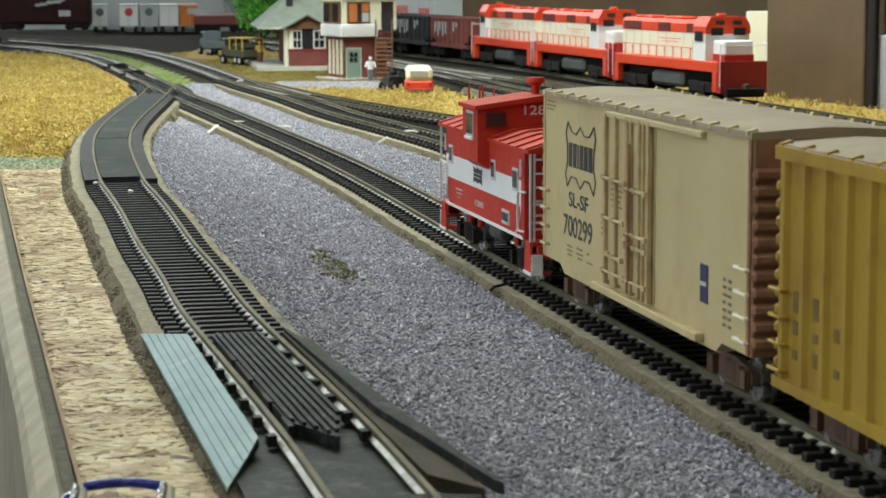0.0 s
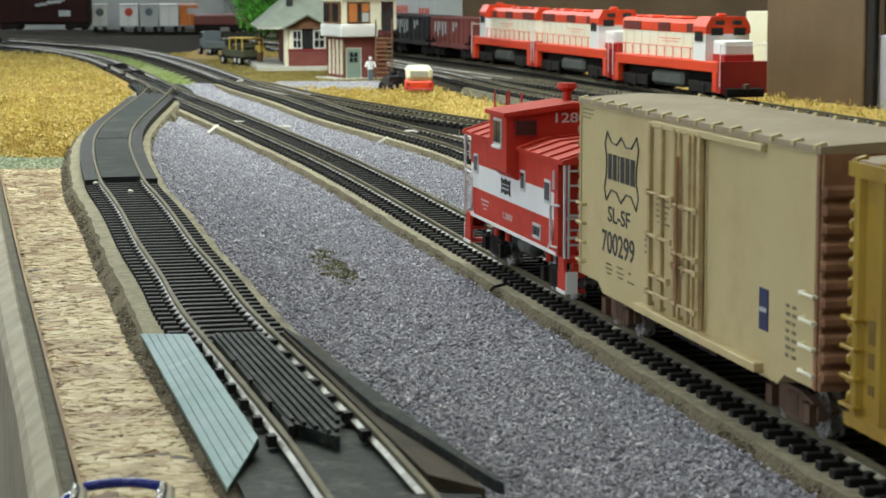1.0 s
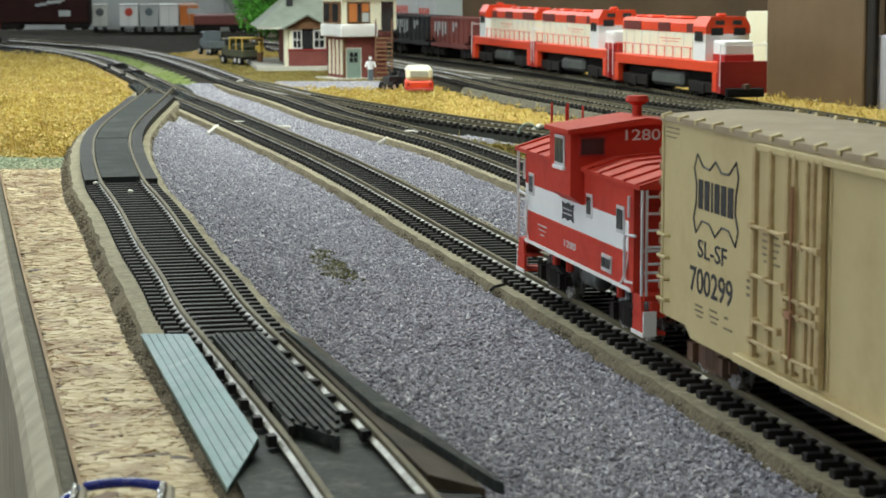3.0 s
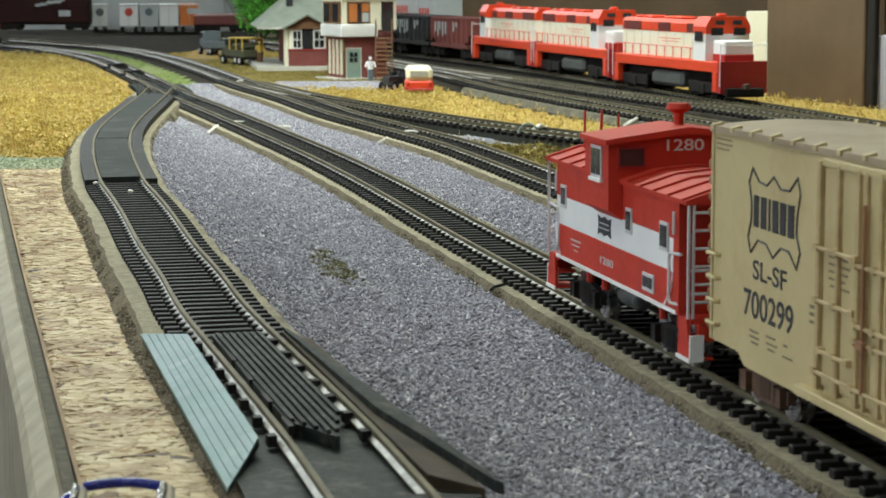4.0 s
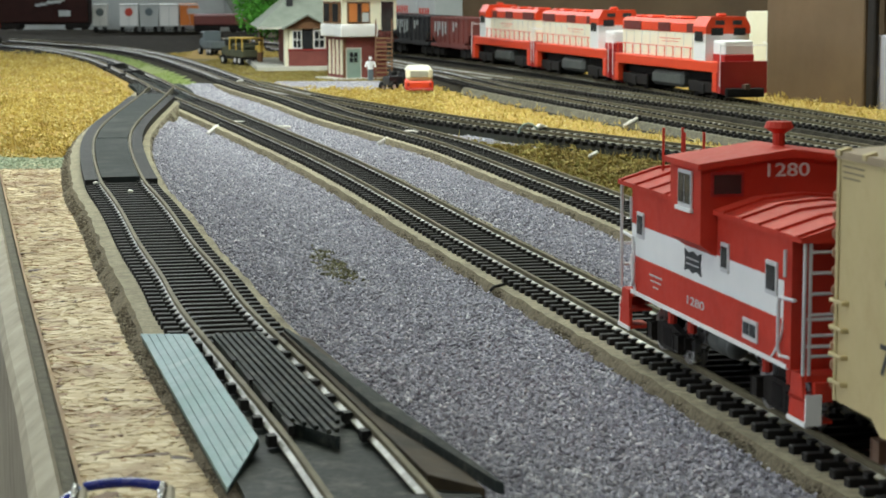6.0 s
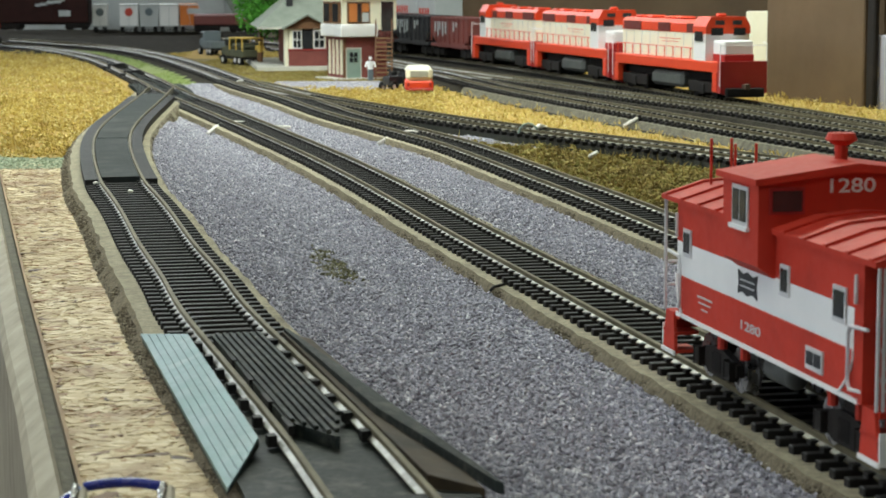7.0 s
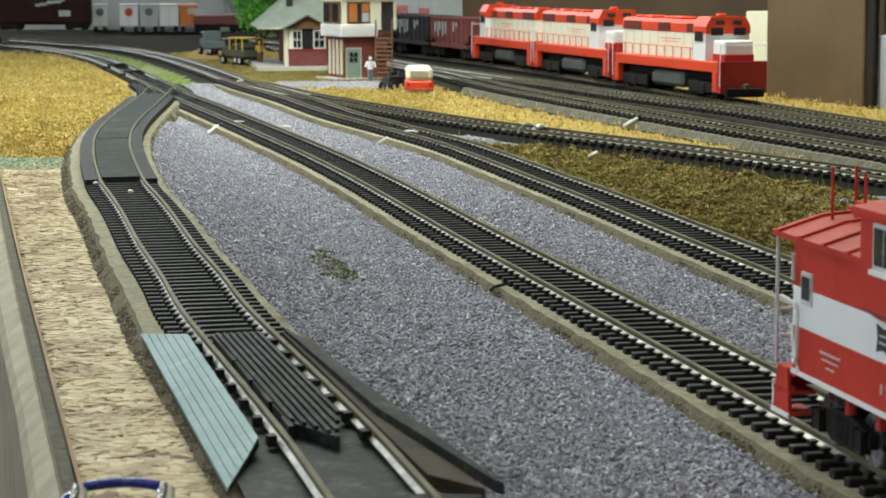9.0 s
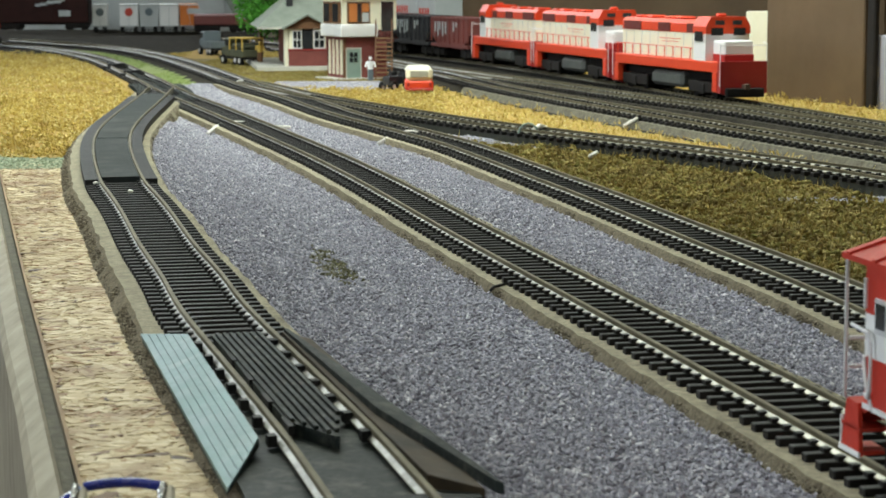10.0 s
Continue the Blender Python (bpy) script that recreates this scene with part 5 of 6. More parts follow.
def hand_tool():
    t = tagged(empty("pliers"), "blue handled pliers with chrome ferrules on the board", "tool")
    z = 0.0035
    bm = bmesh.new()
    pts = [(-0.0675, 0.3400, 0.0015), (-0.0668, 0.3485, 0.0030), (-0.0650, 0.3545, 0.0042), (-0.0625, 0.3565, 0.0050)]
    tube(bm, pts, 0.0010, 10)
    part("handle", bm, M_BLUE, t, "blue coated handle", True)
    bm = bmesh.new()
    n = 10
    arc = [(-0.0625 + 0.0135 * i / n, 0.3575 + 0.0018 * math.sin(math.pi * i / n * 0.9), 0.0056 + 0.0004 * math.sin(math.pi * i / n)) for i in range(n + 1)]
    tube(bm, arc, 0.0009, 10)
    part("cross_handle", bm, M_BLUE, t, "bowed blue grip", True)
    for x, y in ((-0.0637, 0.3565), (-0.0487, 0.3577)):
        bm = bmesh.new()
        rod(bm, (x, y, 0.0060), (x + 0.0002, y - 0.004, 0.0035), 0.0008, 10)
        bmesh.ops.create_uvsphere(bm, u_segments=10, v_segments=6, radius=0.00105, matrix=Matrix.Translation((x, y - 0.0012, 0.0050)))
        part("ferrule", bm, M_CHROME, t, "chrome ferrule", True)
        bm = bmesh.new()
        rod(bm, (x + 0.0012, y, 0.0052), (x + 0.0042, y - 0.022, -0.0008), 0.0008, 8)
        part("jaw", bm, M_LUMBER, t, "pale metal arm", True)


hand_tool()


# ---- figurines: one plain mesh each ----
def figurine(x, y, z, top, low, label):
    bm = bmesh.new()
    rod(bm, (-0.0014, 0, 0), (-0.001, 0, 0.0098), 0.0014, 8)
    rod(bm, (0.0014, 0, 0), (0.001, 0, 0.0098), 0.0014, 8)
    for f in bm.faces:
        f.material_index = 1
    k = len(bm.faces)
    rod(bm, (0, 0, 0.0095), (0, 0, 0.0165), 0.0024, 10, 0.0030)
    rod(bm, (-0.003, 0, 0.016), (-0.0042, -0.0008, 0.0115), 0.0009, 6)
    rod(bm, (0.003, 0, 0.016), (0.0042, -0.0008, 0.0115), 0.0009, 6)
    bmesh.ops.create_uvsphere(bm, u_segments=10, v_segments=8, radius=0.0017, matrix=Matrix.Translation((0, 0, 0.0188)))
    o = tagged(part("figurine", bm, [top, low]), label, "figurine", "figurines")
    o.location = (x, y, z)


figurine(-0.0615, 1.800, 0.0058, M_WHITE, M_BLUEGREY, "tiny painted model figurine in white before the tower")
figurine(-0.180, 2.085, 0.0105, M_YELLOWPAINT, M_WOODBROWN, "tiny painted model figurine in yellow on the platform")


# ---- signal tower ----
M_TREAD = surface("worn_brown_tread", (0.16, 0.085, 0.04), (0.24, 0.13, 0.065), 70, 0.7)


def signal_tower():
    w, d, a = 0.040, 0.038, 25
    m = Matrix.Translation((-0.0848, 1.824, 0.0055)) @ Matrix.Rotation(radians(a), 4, "Z")
    t = tagged(empty("signal_tower", m), "two-storey signal tower with brick red base and white upper floor", "building")
    part("lower_wall", boxes((0, w, 0, d, 0, 0.036)), M_BRICK, t, "dark red lower walls")
    part("plinth", boxes((-0.012, w + 0.012, -0.006, d, -0.004, 0.0012)), M_CONC, t)
    for i in range(4):
        x = 0.0
        part("pilaster", boxes((-0.0012, 0.0, 0.003 + i * 0.009, 0.0062 + i * 0.009, 0.004, 0.034)), M_CREAM, t, "pale vertical board")
    part("corner_board", boxes((-0.0008, 0.0012, -0.0008, 0.0012, 0, 0.036)), M_WOODBROWN, t)
    dr = part("door", boxes((0.002, 0.0148, -0.001, 0.0, 0.0012, 0.0262)), M_DOOR, t, "grey green panelled door")
    for i in (0, 1):
        for j in (0, 1):
            part("pane", boxes((0.0046 + i * 0.004, 0.0078 + i * 0.004, -0.0014, -0.0009, 0.0148 + j * 0.0046, 0.0186 + j * 0.0046)), M_GLASS, dr)
    part("door_frame", boxes((0.0012, 0.002, -0.0012, 0.0, 0, 0.0272), (0.0148, 0.0156, -0.0012, 0.0, 0, 0.0272), (0.0012, 0.0156, -0.0012, 0.0, 0.0262, 0.0272)), M_CONC, t)
    o = 0.005
    up = part("upper_wall", boxes((-o, 0.030, -o, d + o, 0.0365, 0.0475), bevel=0.0008), M_WHITE, t, "white boarded apron")
    for z in (0.039, 0.0415, 0.044):
        part("clapboard", boxes((-o - 0.0004, 0.030, -o - 0.0004, d, z, z + 0.0005)), M_WHITE, up)
    part("upper_core", boxes((-o + 0.002, w + 0.008, -o + 0.002, d + o - 0.002, 0.0425, 0.078)), M_CREAM, t, "white upper floor")
    for x0, x1 in ((0.0015, 0.0225),):
        wn = part("window", boxes((x0, x1, -o + 0.0003, -o + 0.0023, 0.0482, 0.0665)), M_WOODBROWN, t, "dark framed tower window")
        part("pane", boxes((x0 + 0.0015, x0 + 0.0085, -o - 0.0001, -o + 0.0004, 0.0495, 0.065)), M_AMBER, wn, "amber blind behind glass")
        part("pane", boxes((x0 + 0.0095, x0 + 0.0125, -o - 0.0001, -o + 0.0004, 0.0495, 0.065)), M_GLASS, wn)
        part("pane", boxes((x0 + 0.0135, x1 - 0.0015, -o - 0.0001, -o + 0.0004, 0.058, 0.065)), M_AMBER, wn)
        part("pane", boxes((x0 + 0.0135, x1 - 0.0015, -o - 0.0001, -o + 0.0004, 0.0495, 0.0572)), M_PALEGREY, wn)
    for k in (0, 1):
        wn = part("window", boxes((-o - 0.0002, -o + 0.0022, -0.001 + k * 0.02, 0.015 + k * 0.02, 0.0482, 0.0665)), M_WOODBROWN, t, "dark framed side window")
        part("pane", boxes((-o - 0.0006, -o + 0.0, 0.001 + k * 0.02, 0.013 + k * 0.02, 0.0497, 0.065)), M_GLASS, wn)
    dr = part("door", boxes((0.0335, 0.0445, -o + 0.0006, -o + 0.0024, 0.041, 0.0665)), M_GLASS, t, "open dark upper door")
    bm = bmesh.new()
    prism(bm, [(-o - 0.006, 0.078), (w + 0.02, 0.078), (w * 0.5 + 0.006, 0.096)], "y", -o - 0.006, d + o + 0.006)
    part("roof", bm, M_ROOF, t, "grey green gable roof")
    # outside stair
    st = part("stair", boxes((0.028, 0.0292, -0.022, -0.0212, 0.0, 0.001)), M_WOODBROWN, t, "brown wooden outside stair")
    top = Vector((0.0345, -o, 0))
    st.matrix_local = Matrix.Translation(top) @ Matrix.Rotation(radians(-24), 4, "Z") @ Matrix.Translation(-top)
    for x in (0.0275, 0.0415):
        bm = bmesh.new()
        prism(bm, [(-0.030, 0.0), (-0.027, 0.0), (-o, 0.038), (-o, 0.041)], "x", x, x + 0.0012)
        part("stringer", bm, M_WOODBROWN, st)
        part("handrail", rods([(x + 0.0006, -0.029, 0.010), (x + 0.0006, -o, 0.052)], 0.0005), M_WOODBROWN, st)
        for k in range(4):
            y = -0.029 + k * 0.007
            z = (y + 0.029) / 0.024 * 0.038
            part("baluster", rods([(x + 0.0006, y, z), (x + 0.0006, y, z + 0.0105)], 0.0004), M_WOODBROWN, st)
    for k in range(10):
        y = -0.0275 + k * 0.0022
        z = (k + 0.6) * 0.0036
        part("tread", boxes((0.0285, 0.042, y - 0.0012, y + 0.0012, z, z + 0.0013)), M_TREAD, st)


signal_tower()


# ---- depot ----
def depot():
    m = Matrix.Translation((-0.1455, 2.0, 0.0098)) @ Matrix.Rotation(radians(8), 4, "Z")
    t = tagged(empty("depot", m), "small railway depot with grey green gabled roof", "building")
    part("platform", boxes((-0.030, 0.055, -0.010, 0.22, -0.0055, -0.0001), bevel=0.0004), M_CONC, t, "pale concrete platform")
    bay = part("bay", boxes((0, 0.036, 0, 0.06, 0, 0.0155)), M_BRICK, t, "dark red lower boarding")
    part("upper_wall", boxes((0.0006, 0.0354, 0.0006, 0.06, 0.0155, 0.037)), M_CREAM, t, "pale upper walls")
    part("sill_board", boxes((-0.0006, 0.0366, -0.0006, 0.06, 0.0150, 0.0160)), M_DEEPRED, t)
    for x0, x1 in ((0.0045, 0.0115), (0.0245, 0.0335)):
        wn = part("window", boxes((x0 - 0.0008, x1 + 0.0008, -0.0004, 0.0008, 0.0162, 0.0335)), M_WHITE, t, "white framed sash window")
        for k in (0, 1):
            for i in (0, 1):
                h = (x1 - x0 - 0.0008) / 2
                part("pane", boxes((x0 + i * (h + 0.0008), x0 + i * (h + 0.0008) + h, -0.0008, 0.0, 0.0175 + k * 0.008, 0.0245 + k * 0.008)), M_GLASS, wn)
    part("doorway", boxes((0.0128, 0.0232, -0.0002, 0.001, 0.0160, 0.035)), M_GLASS, t, "dark bay opening")
    part("side_wall", boxes((-0.003, 0.0002, 0.003, 0.028, 0, 0.036)), M_CREAM, t)
    bm = bmesh.new()
    prism(bm, [(-0.006, 0.0345), (0.018, 0.0475), (0.042, 0.0345), (0.042, 0.0360), (0.018, 0.0492), (-0.006, 0.0360)], "y", -0.006, 0.075)
    part("gable_roof", bm, M_ROOF, t, "grey green gable roof over the bay")
    bm = bmesh.new()
    prism(bm, [(-0.0045, 0.0350), (0.018, 0.0472), (0.0405, 0.0350)], "y", -0.002, 0.0)
    # dark brown stands for the shade beneath the gable roof
    part("gable", bm, M_WOODBROWN, t, "gable end, coloured dark brown for its shade")
    bm = bmesh.new()
    # main hipped roof
    co = [(-0.029, 0.012, 0.0362), (0.075, 0.012, 0.0362), (0.075, 0.17, 0.0362), (-0.029, 0.17, 0.0362), (0.006, 0.055, 0.066), (0.045, 0.055, 0.066), (0.045, 0.13, 0.066), (0.006, 0.13, 0.066)]
    v = [bm.verts.new(c) for c in co]
    for f in ((0, 1, 5, 4), (1, 2, 6, 5), (2, 3, 7, 6), (3, 0, 4, 7), (4, 5, 6, 7), (3, 2, 1, 0)):
        bm.faces.new([v[i] for i in f])
    part("roof", bm, M_ROOF, t, "grey green hipped roof")
    part("chimney", boxes((0.001, 0.007, 0.040, 0.048, 0.050, 0.085)), M_COAL, t, "dark brick chimney")
    part("fascia", boxes((-0.029, 0.075, 0.0112, 0.0125, 0.0345, 0.0366)), M_CONC, t)
    part("main_wall", boxes((0.0, 0.065, 0.03, 0.15, 0, 0.0355)), M_BRICK, t)


depot()


# ---- tree ----
def tree(x, y, z, h, label):
    t = tagged(empty("tree", pose(x, y, z)), label, "tree")
    bm = bmesh.new()
    rod(bm, (0, 0, 0), (0.001, 0, h * 0.5), 0.0022, 8, 0.0012)
    rr = random.Random(4)
    tips = []
    for k in range(9):
        a, zz = k * 2.4, h * (0.2 + 0.06 * k)
        r = h * rr.uniform(0.1, 0.18)
        b = Vector((math.cos(a) * r, math.sin(a) * r, zz + h * 0.14))
        rod(bm, (0.0005, 0, zz), b, 0.0009, 6, 0.0004)
        tips.append(b)
    part("trunk", bm, M_WOODBROWN, t, "thin brown trunk with limbs")
    pts = []
    tips.append(Vector((0, 0, h * 0.8)))
    for b in tips:
        for _ in range(700):
            v = Vector((rr.gauss(0, 1), rr.gauss(0, 1), rr.gauss(0, 0.9)))
            v = v.normalized() * (h * 0.15 * rr.random() ** 0.4)
            pts.append(b + v)
    pts = np.array([p[:] for p in pts])
    n = len(pts)
    rng = np.random.default_rng(2)
    s = rng.normal(0, 1, (n, 3, 3)) * 0.0014
    v = (pts[:, None, :] + s).reshape(-1, 3)
    o = raw("crown", v, np.arange(n * 3).reshape(-1, 3), M_LEAF, t)
    o["label"] = "bright green clumped foliage"


tree(-0.186, 2.165, 0.0055, 0.115, "bright green model tree beside the depot")


# ---- road vehicles ----
def wheel_part(parent, x, y, r=0.0045, w=0.003):
    bm = bmesh.new()
    rod(bm, (x, y - w / 2, r), (x, y + w / 2, r), r, 14)
    ty = part("tyre", bm, M_PLASTIC, parent, "black rubber tyre")
    bm = bmesh.new()
    rod(bm, (x, y - w / 2 - 0.0002, r), (x, y + w / 2 + 0.0002, r), r * 0.5, 10)
    part("rim", bm, M_SILVER, ty)


def van(x, y, rot):
    t = tagged(empty("van", pose(x, y, rise(y) - 0.0088, 0, 0, rot)), "small red van with cream upper body seen from behind", "van")
    bm = boxes((-0.022, 0.022, -0.0108, 0.0108, 0.0025, 0.0098), bevel=0.0014)
    part("lower_body", bm, M_ORANGE, t, "red lower body")
    bm = boxes((-0.0215, 0.018, -0.0104, 0.0104, 0.0094, 0.0205), bevel=0.0028)
    part("upper_body", bm, M_CREAM, t, "cream upper body")
    part("rear_window", boxes((-0.0219, -0.021, -0.0068, 0.0068, 0.0122, 0.0172), bevel=0.0003), surface("pale_glass", (0.35, 0.34, 0.28), (0.42, 0.41, 0.34), 50, 0.15), t, "pale rear window")
    part("bumper", boxes((-0.0232, -0.0215, -0.0106, 0.0106, 0.0022, 0.0042), bevel=0.0004), M_DEEPRED, t)
    for s in (-1, 1):
        part("side_window", boxes((-0.015, 0.012, *sorted((s * 0.0102, s * 0.0106)), 0.0125, 0.0172)), M_GLASS, t)
        part("tail_light", boxes((-0.0224, -0.0218, s * 0.0085 - 0.0008, s * 0.0085 + 0.0008, 0.0058, 0.0085)), M_DEEPRED, t)
        for a in (-0.014, 0.014):
            wheel_part(t, a, s * 0.0095, 0.0036, 0.0024)


van(-0.0185, 1.63, 92)


def open_car(x, y, rot):
    t = tagged(empty("tractor", pose(x, y, rise(y) - 0.0088, 0, 0, rot)), "dark old tractor parked beside the van", "tractor")
    part("body", boxes((-0.014, 0.006, -0.0035, 0.0035, 0.005, 0.012), (0.004, 0.012, -0.005, 0.005, 0.006, 0.009), bevel=0.0008), M_COAL, t, "black engine hood")
    part("seat", boxes((0.007, 0.0125, -0.003, 0.003, 0.009, 0.0105), (0.0115, 0.0128, -0.003, 0.003, 0.0105, 0.014)), M_COAL, t)
    part("steering_wheel", rods([(0.003, 0, 0.011), (0.006, 0, 0.016)], 0.0005), M_COAL, t)
    bm = bmesh.new()
    rod(bm, (-0.008, 0, 0.012), (-0.008, 0, 0.0195), 0.0007, 8)
    part("exhaust", bm, M_COAL, t)
    for s in (-1, 1):
        wheel_part(t, 0.009, s * 0.007, 0.0075, 0.003)
        wheel_part(t, -0.011, s * 0.005, 0.004, 0.002)


open_car(-0.037, 1.645, 60)


def cargo_truck(x, y, rot, body, bed, top, label):
    t = tagged(empty("cargo_truck", pose(x, y, rise(y) - 0.0088, 0, 0, rot)), label, "truck", "parked trucks")
    part("chassis", boxes((-0.030, 0.030, -0.008, 0.008, 0.006, 0.0085)), M_COAL, t)
    part("hood", boxes((0.016, 0.031, -0.008, 0.008, 0.0085, 0.018), bevel=0.0012), body, t)
    cab = part("cab", boxes((0.004, 0.017, -0.0105, 0.0105, 0.0085, 0.027), bevel=0.0012), body, t)
    part("windscreen", boxes((0.0166, 0.0173, -0.009, 0.009, 0.0195, 0.0255)), M_GLASS, cab)
    for s in (-1, 1):
        part("side_window", boxes((0.0065, 0.0145, *sorted((s * 0.0103, s * 0.0108)), 0.0195, 0.0255)), M_GLASS, cab)
    part("bed", boxes((-0.032, 0.002, -0.0115, 0.0115, 0.0085, 0.016), bevel=0.0004), bed, t)
    if top:
        part("top_frame", boxes((-0.032, 0.002, -0.0115, 0.0115, 0.0268, 0.0282), bevel=0.0003), top, t, "yellow top frame")
        for s in (-1, 1):
            for a in (-0.0315, -0.0155, 0.001):
                part("stake", boxes((a - 0.0006, a + 0.0006, s * 0.0112 - 0.0006, s * 0.0112 + 0.0006, 0.015, 0.027)), top, t)
        part("load", boxes((-0.030, 0.0, -0.0100, 0.0100, 0.016, 0.0225), bevel=0.002), M_OLIVE, t)
    part("bumper", boxes((0.0305, 0.0325, -0.0105, 0.0105, 0.006, 0.0085)), M_COAL, t)
    for s in (-1, 1):
        part("headlight", boxes((0.0308, 0.0315, s * 0.006 - 0.0012, s * 0.006 + 0.0012, 0.0125, 0.015)), M_SILVER, t)
        for a in (-0.022, -0.011, 0.022):
            wheel_part(t, a, s * 0.009, 0.0052, 0.0034)


cargo_truck(-0.205, 2.145, 118, M_OLIVE, M_OLIVE, M_YELLOWPAINT, "olive cargo truck with a yellow top frame")
cargo_truck(-0.262, 2.42, 112, M_BLUEGREY, M_BLUEGREY, None, "blue grey flatbed truck parked on the yard")


# ---- rolling stock standing in the yard ----
def spot(line, y, zf=rise):
    x = line_x(line, y)
    dx = line_x(line, y + 0.04) - line_x(line, y - 0.04)
    h = math.degrees(math.atan2(-0.08, -dx))
    return pose(x, y, zf(y), 0, 0, h)


def along(line, y, dist):
    """The plan y that lies dist farther along the line."""
    while dist > 0:
        dx = line_x(line, y + 0.002) - line_x(line, y)
        dist -= math.hypot(dx, 0.002)
        y += 0.002
    return y


def still_truck(parent, x, axles=(-0.0115, 0.0115), L=0.017):
    for s in (-1, 1):
        bm = boxes((x - L, x + L, *sorted((s * 0.0112, s * 0.0135)), 0.003, 0.0105), (x - 0.004, x + 0.004, *sorted((s * 0.0112, s * 0.0145)), 0.002, 0.009), bevel=0.0005)
        part("side_frame", bm, M_FRAME, parent)
    for a in axles:
        bm = bmesh.new()
        rod(bm, (x + a, -0.011, 0.0056), (x + a, 0.011, 0.0056), 0.0056, 16)
        part("wheelset", bm, M_FRAME, parent)


def locomotive(reverse):
    t = tagged(empty("locomotive"), "red and white four-axle diesel locomotive with black trucks", "locomotive", "standing locomotives")
    h = 0.0985
    part("deck", boxes((-h, h, -0.0165, 0.0165, 0.0172, 0.0245), bevel=0.0006), M_ORANGE, t, "orange red walkway and sill")
    hood = part("hood", boxes((-h + 0.006, 0.052, -0.0112, 0.0112, 0.0245, 0.0425), bevel=0.0005), M_CREAM, t, "ivory long hood")
    bm = bmesh.new()
    prism(bm, [(-0.0114, 0.0425), (-0.0114, 0.0485), (-0.0085, 0.0512), (0.0085, 0.0512), (0.0114, 0.0485), (0.0114, 0.0425)], "x", -h + 0.006, 0.052)
    part("hood_top", bm, M_ORANGE, t, "orange red hood top")
    for x0, x1 in ((-0.088, -0.055), (-0.022, 0.0), (0.030, 0.044)):
        part("radiator_grille", boxes((x0, x1, -0.0119, 0.0119, 0.0426, 0.0488)), M_GRILLE, t, "dark red grille")
    for x in (-0.075, -0.055, -0.02, 0.0):
        part("roof_fan", boxes((x - 0.006, x + 0.006, -0.006, 0.006, 0.0512, 0.0530), bevel=0.0008), M_ORANGE, t)
    for i in range(9):
        x = -0.085 + i * 0.0155
        part("door_seam", boxes((x, x + 0.0004, -0.0114, 0.0114, 0.0255, 0.0415)), M_PALEGREY, hood)
    bm = bmesh.new()
    prism(bm, [(-0.0160, 0.0245), (-0.0160, 0.0472), (-0.0125, 0.0535), (0.0125, 0.0535), (0.0160, 0.0472), (0.0160, 0.0245)], "x", 0.052, 0.072)
    cab = part("cab", bm, M_WHITE, t, "white cab sides")
    bm = bmesh.new()
    prism(bm, [(-0.0163, 0.0425), (-0.0163, 0.0474), (-0.0127, 0.0539), (0.0127, 0.0539), (0.0163, 0.0474), (0.0163, 0.0425)], "x", 0.0512, 0.0733)
    part("cab_roof", bm, M_ORANGE, t, "orange red cab roof")
    for s in (-1, 1):
        part("side_window", boxes((0.055, 0.068, *sorted((s * 0.0161, s * 0.0167)), 0.0375, 0.0440)), M_GLASS, cab)
        part("windscreen", boxes((0.0731, 0.0738, *sorted((s * 0.004, s * 0.0125)), 0.0415, 0.0465)), M_GLASS, cab)
        part("number_board", boxes((0.0731, 0.0741, *sorted((s * 0.003, s * 0.0095)), 0.0485, 0.0515)), M_COAL, cab, "dark number board")
    part("nose", boxes((0.072, 0.091, -0.0105, 0.0105, 0.0245, 0.0385), bevel=0.001), M_WHITE, t, "white short nose")
    part("nose_band", boxes((0.0725, 0.0915, -0.0108, 0.0108, 0.0245, 0.0295), bevel=0.0005), M_DEEPRED, t)
    for e in (-1, 1):
        bm = bmesh.new()
        prism(bm, [(-0.0167, 0.0040), (-0.0167, 0.0250), (0.0167, 0.0250), (0.0167, 0.0040), (0.010, 0.0022), (-0.010, 0.0022)], "x", *sorted((e * (h + 0.0006), e * (h - 0.0045))))
        # deep red puts the shade of the less lit front into the pilot's colour
        part("pilot", bm, M_DEEPRED, t, "pilot plate in a shaded red")
        coupler(t, e * h, e)
        part("plow", boxes((*sorted((e * h, e * (h + 0.004))), -0.0135, 0.0135, 0.0015, 0.0075), bevel=0.0006), M_FRAME, t)
        for s in (-1, 1):
            xx = e * (h - 0.005)
            part("steps", boxes((*sorted((xx, xx - e * 0.007)), *sorted((s * 0.0125, s * 0.0172)), 0.0045, 0.0175), bevel=0.0003), M_ORANGE, t)
            part("handrail", rods([(e * h, s * 0.0168, 0.008), (e * h, s * 0.0168, 0.0365), (e * (h - 0.006), s * 0.0168, 0.0375)], 0.00034), M_WHITE, t, "white stair rail")
        part("end_rail", rods([(e * h, -0.016, 0.0355), (e * h, 0.016, 0.0355)], 0.0004), M_WHITE, t)
    for s in (-1, 1):
        part("walkway_rail", rods([(-h + 0.004, s * 0.0162, 0.0325), (0.050, s * 0.0162, 0.0325)], 0.0003), M_ORANGE, t)
        for i in range(10):
            x = -0.09 + i * 0.0152
            part("stanchion", rods([(x, s * 0.0162, 0.0245), (x, s * 0.0162, 0.0328)], 0.0004), M_ORANGE, t)
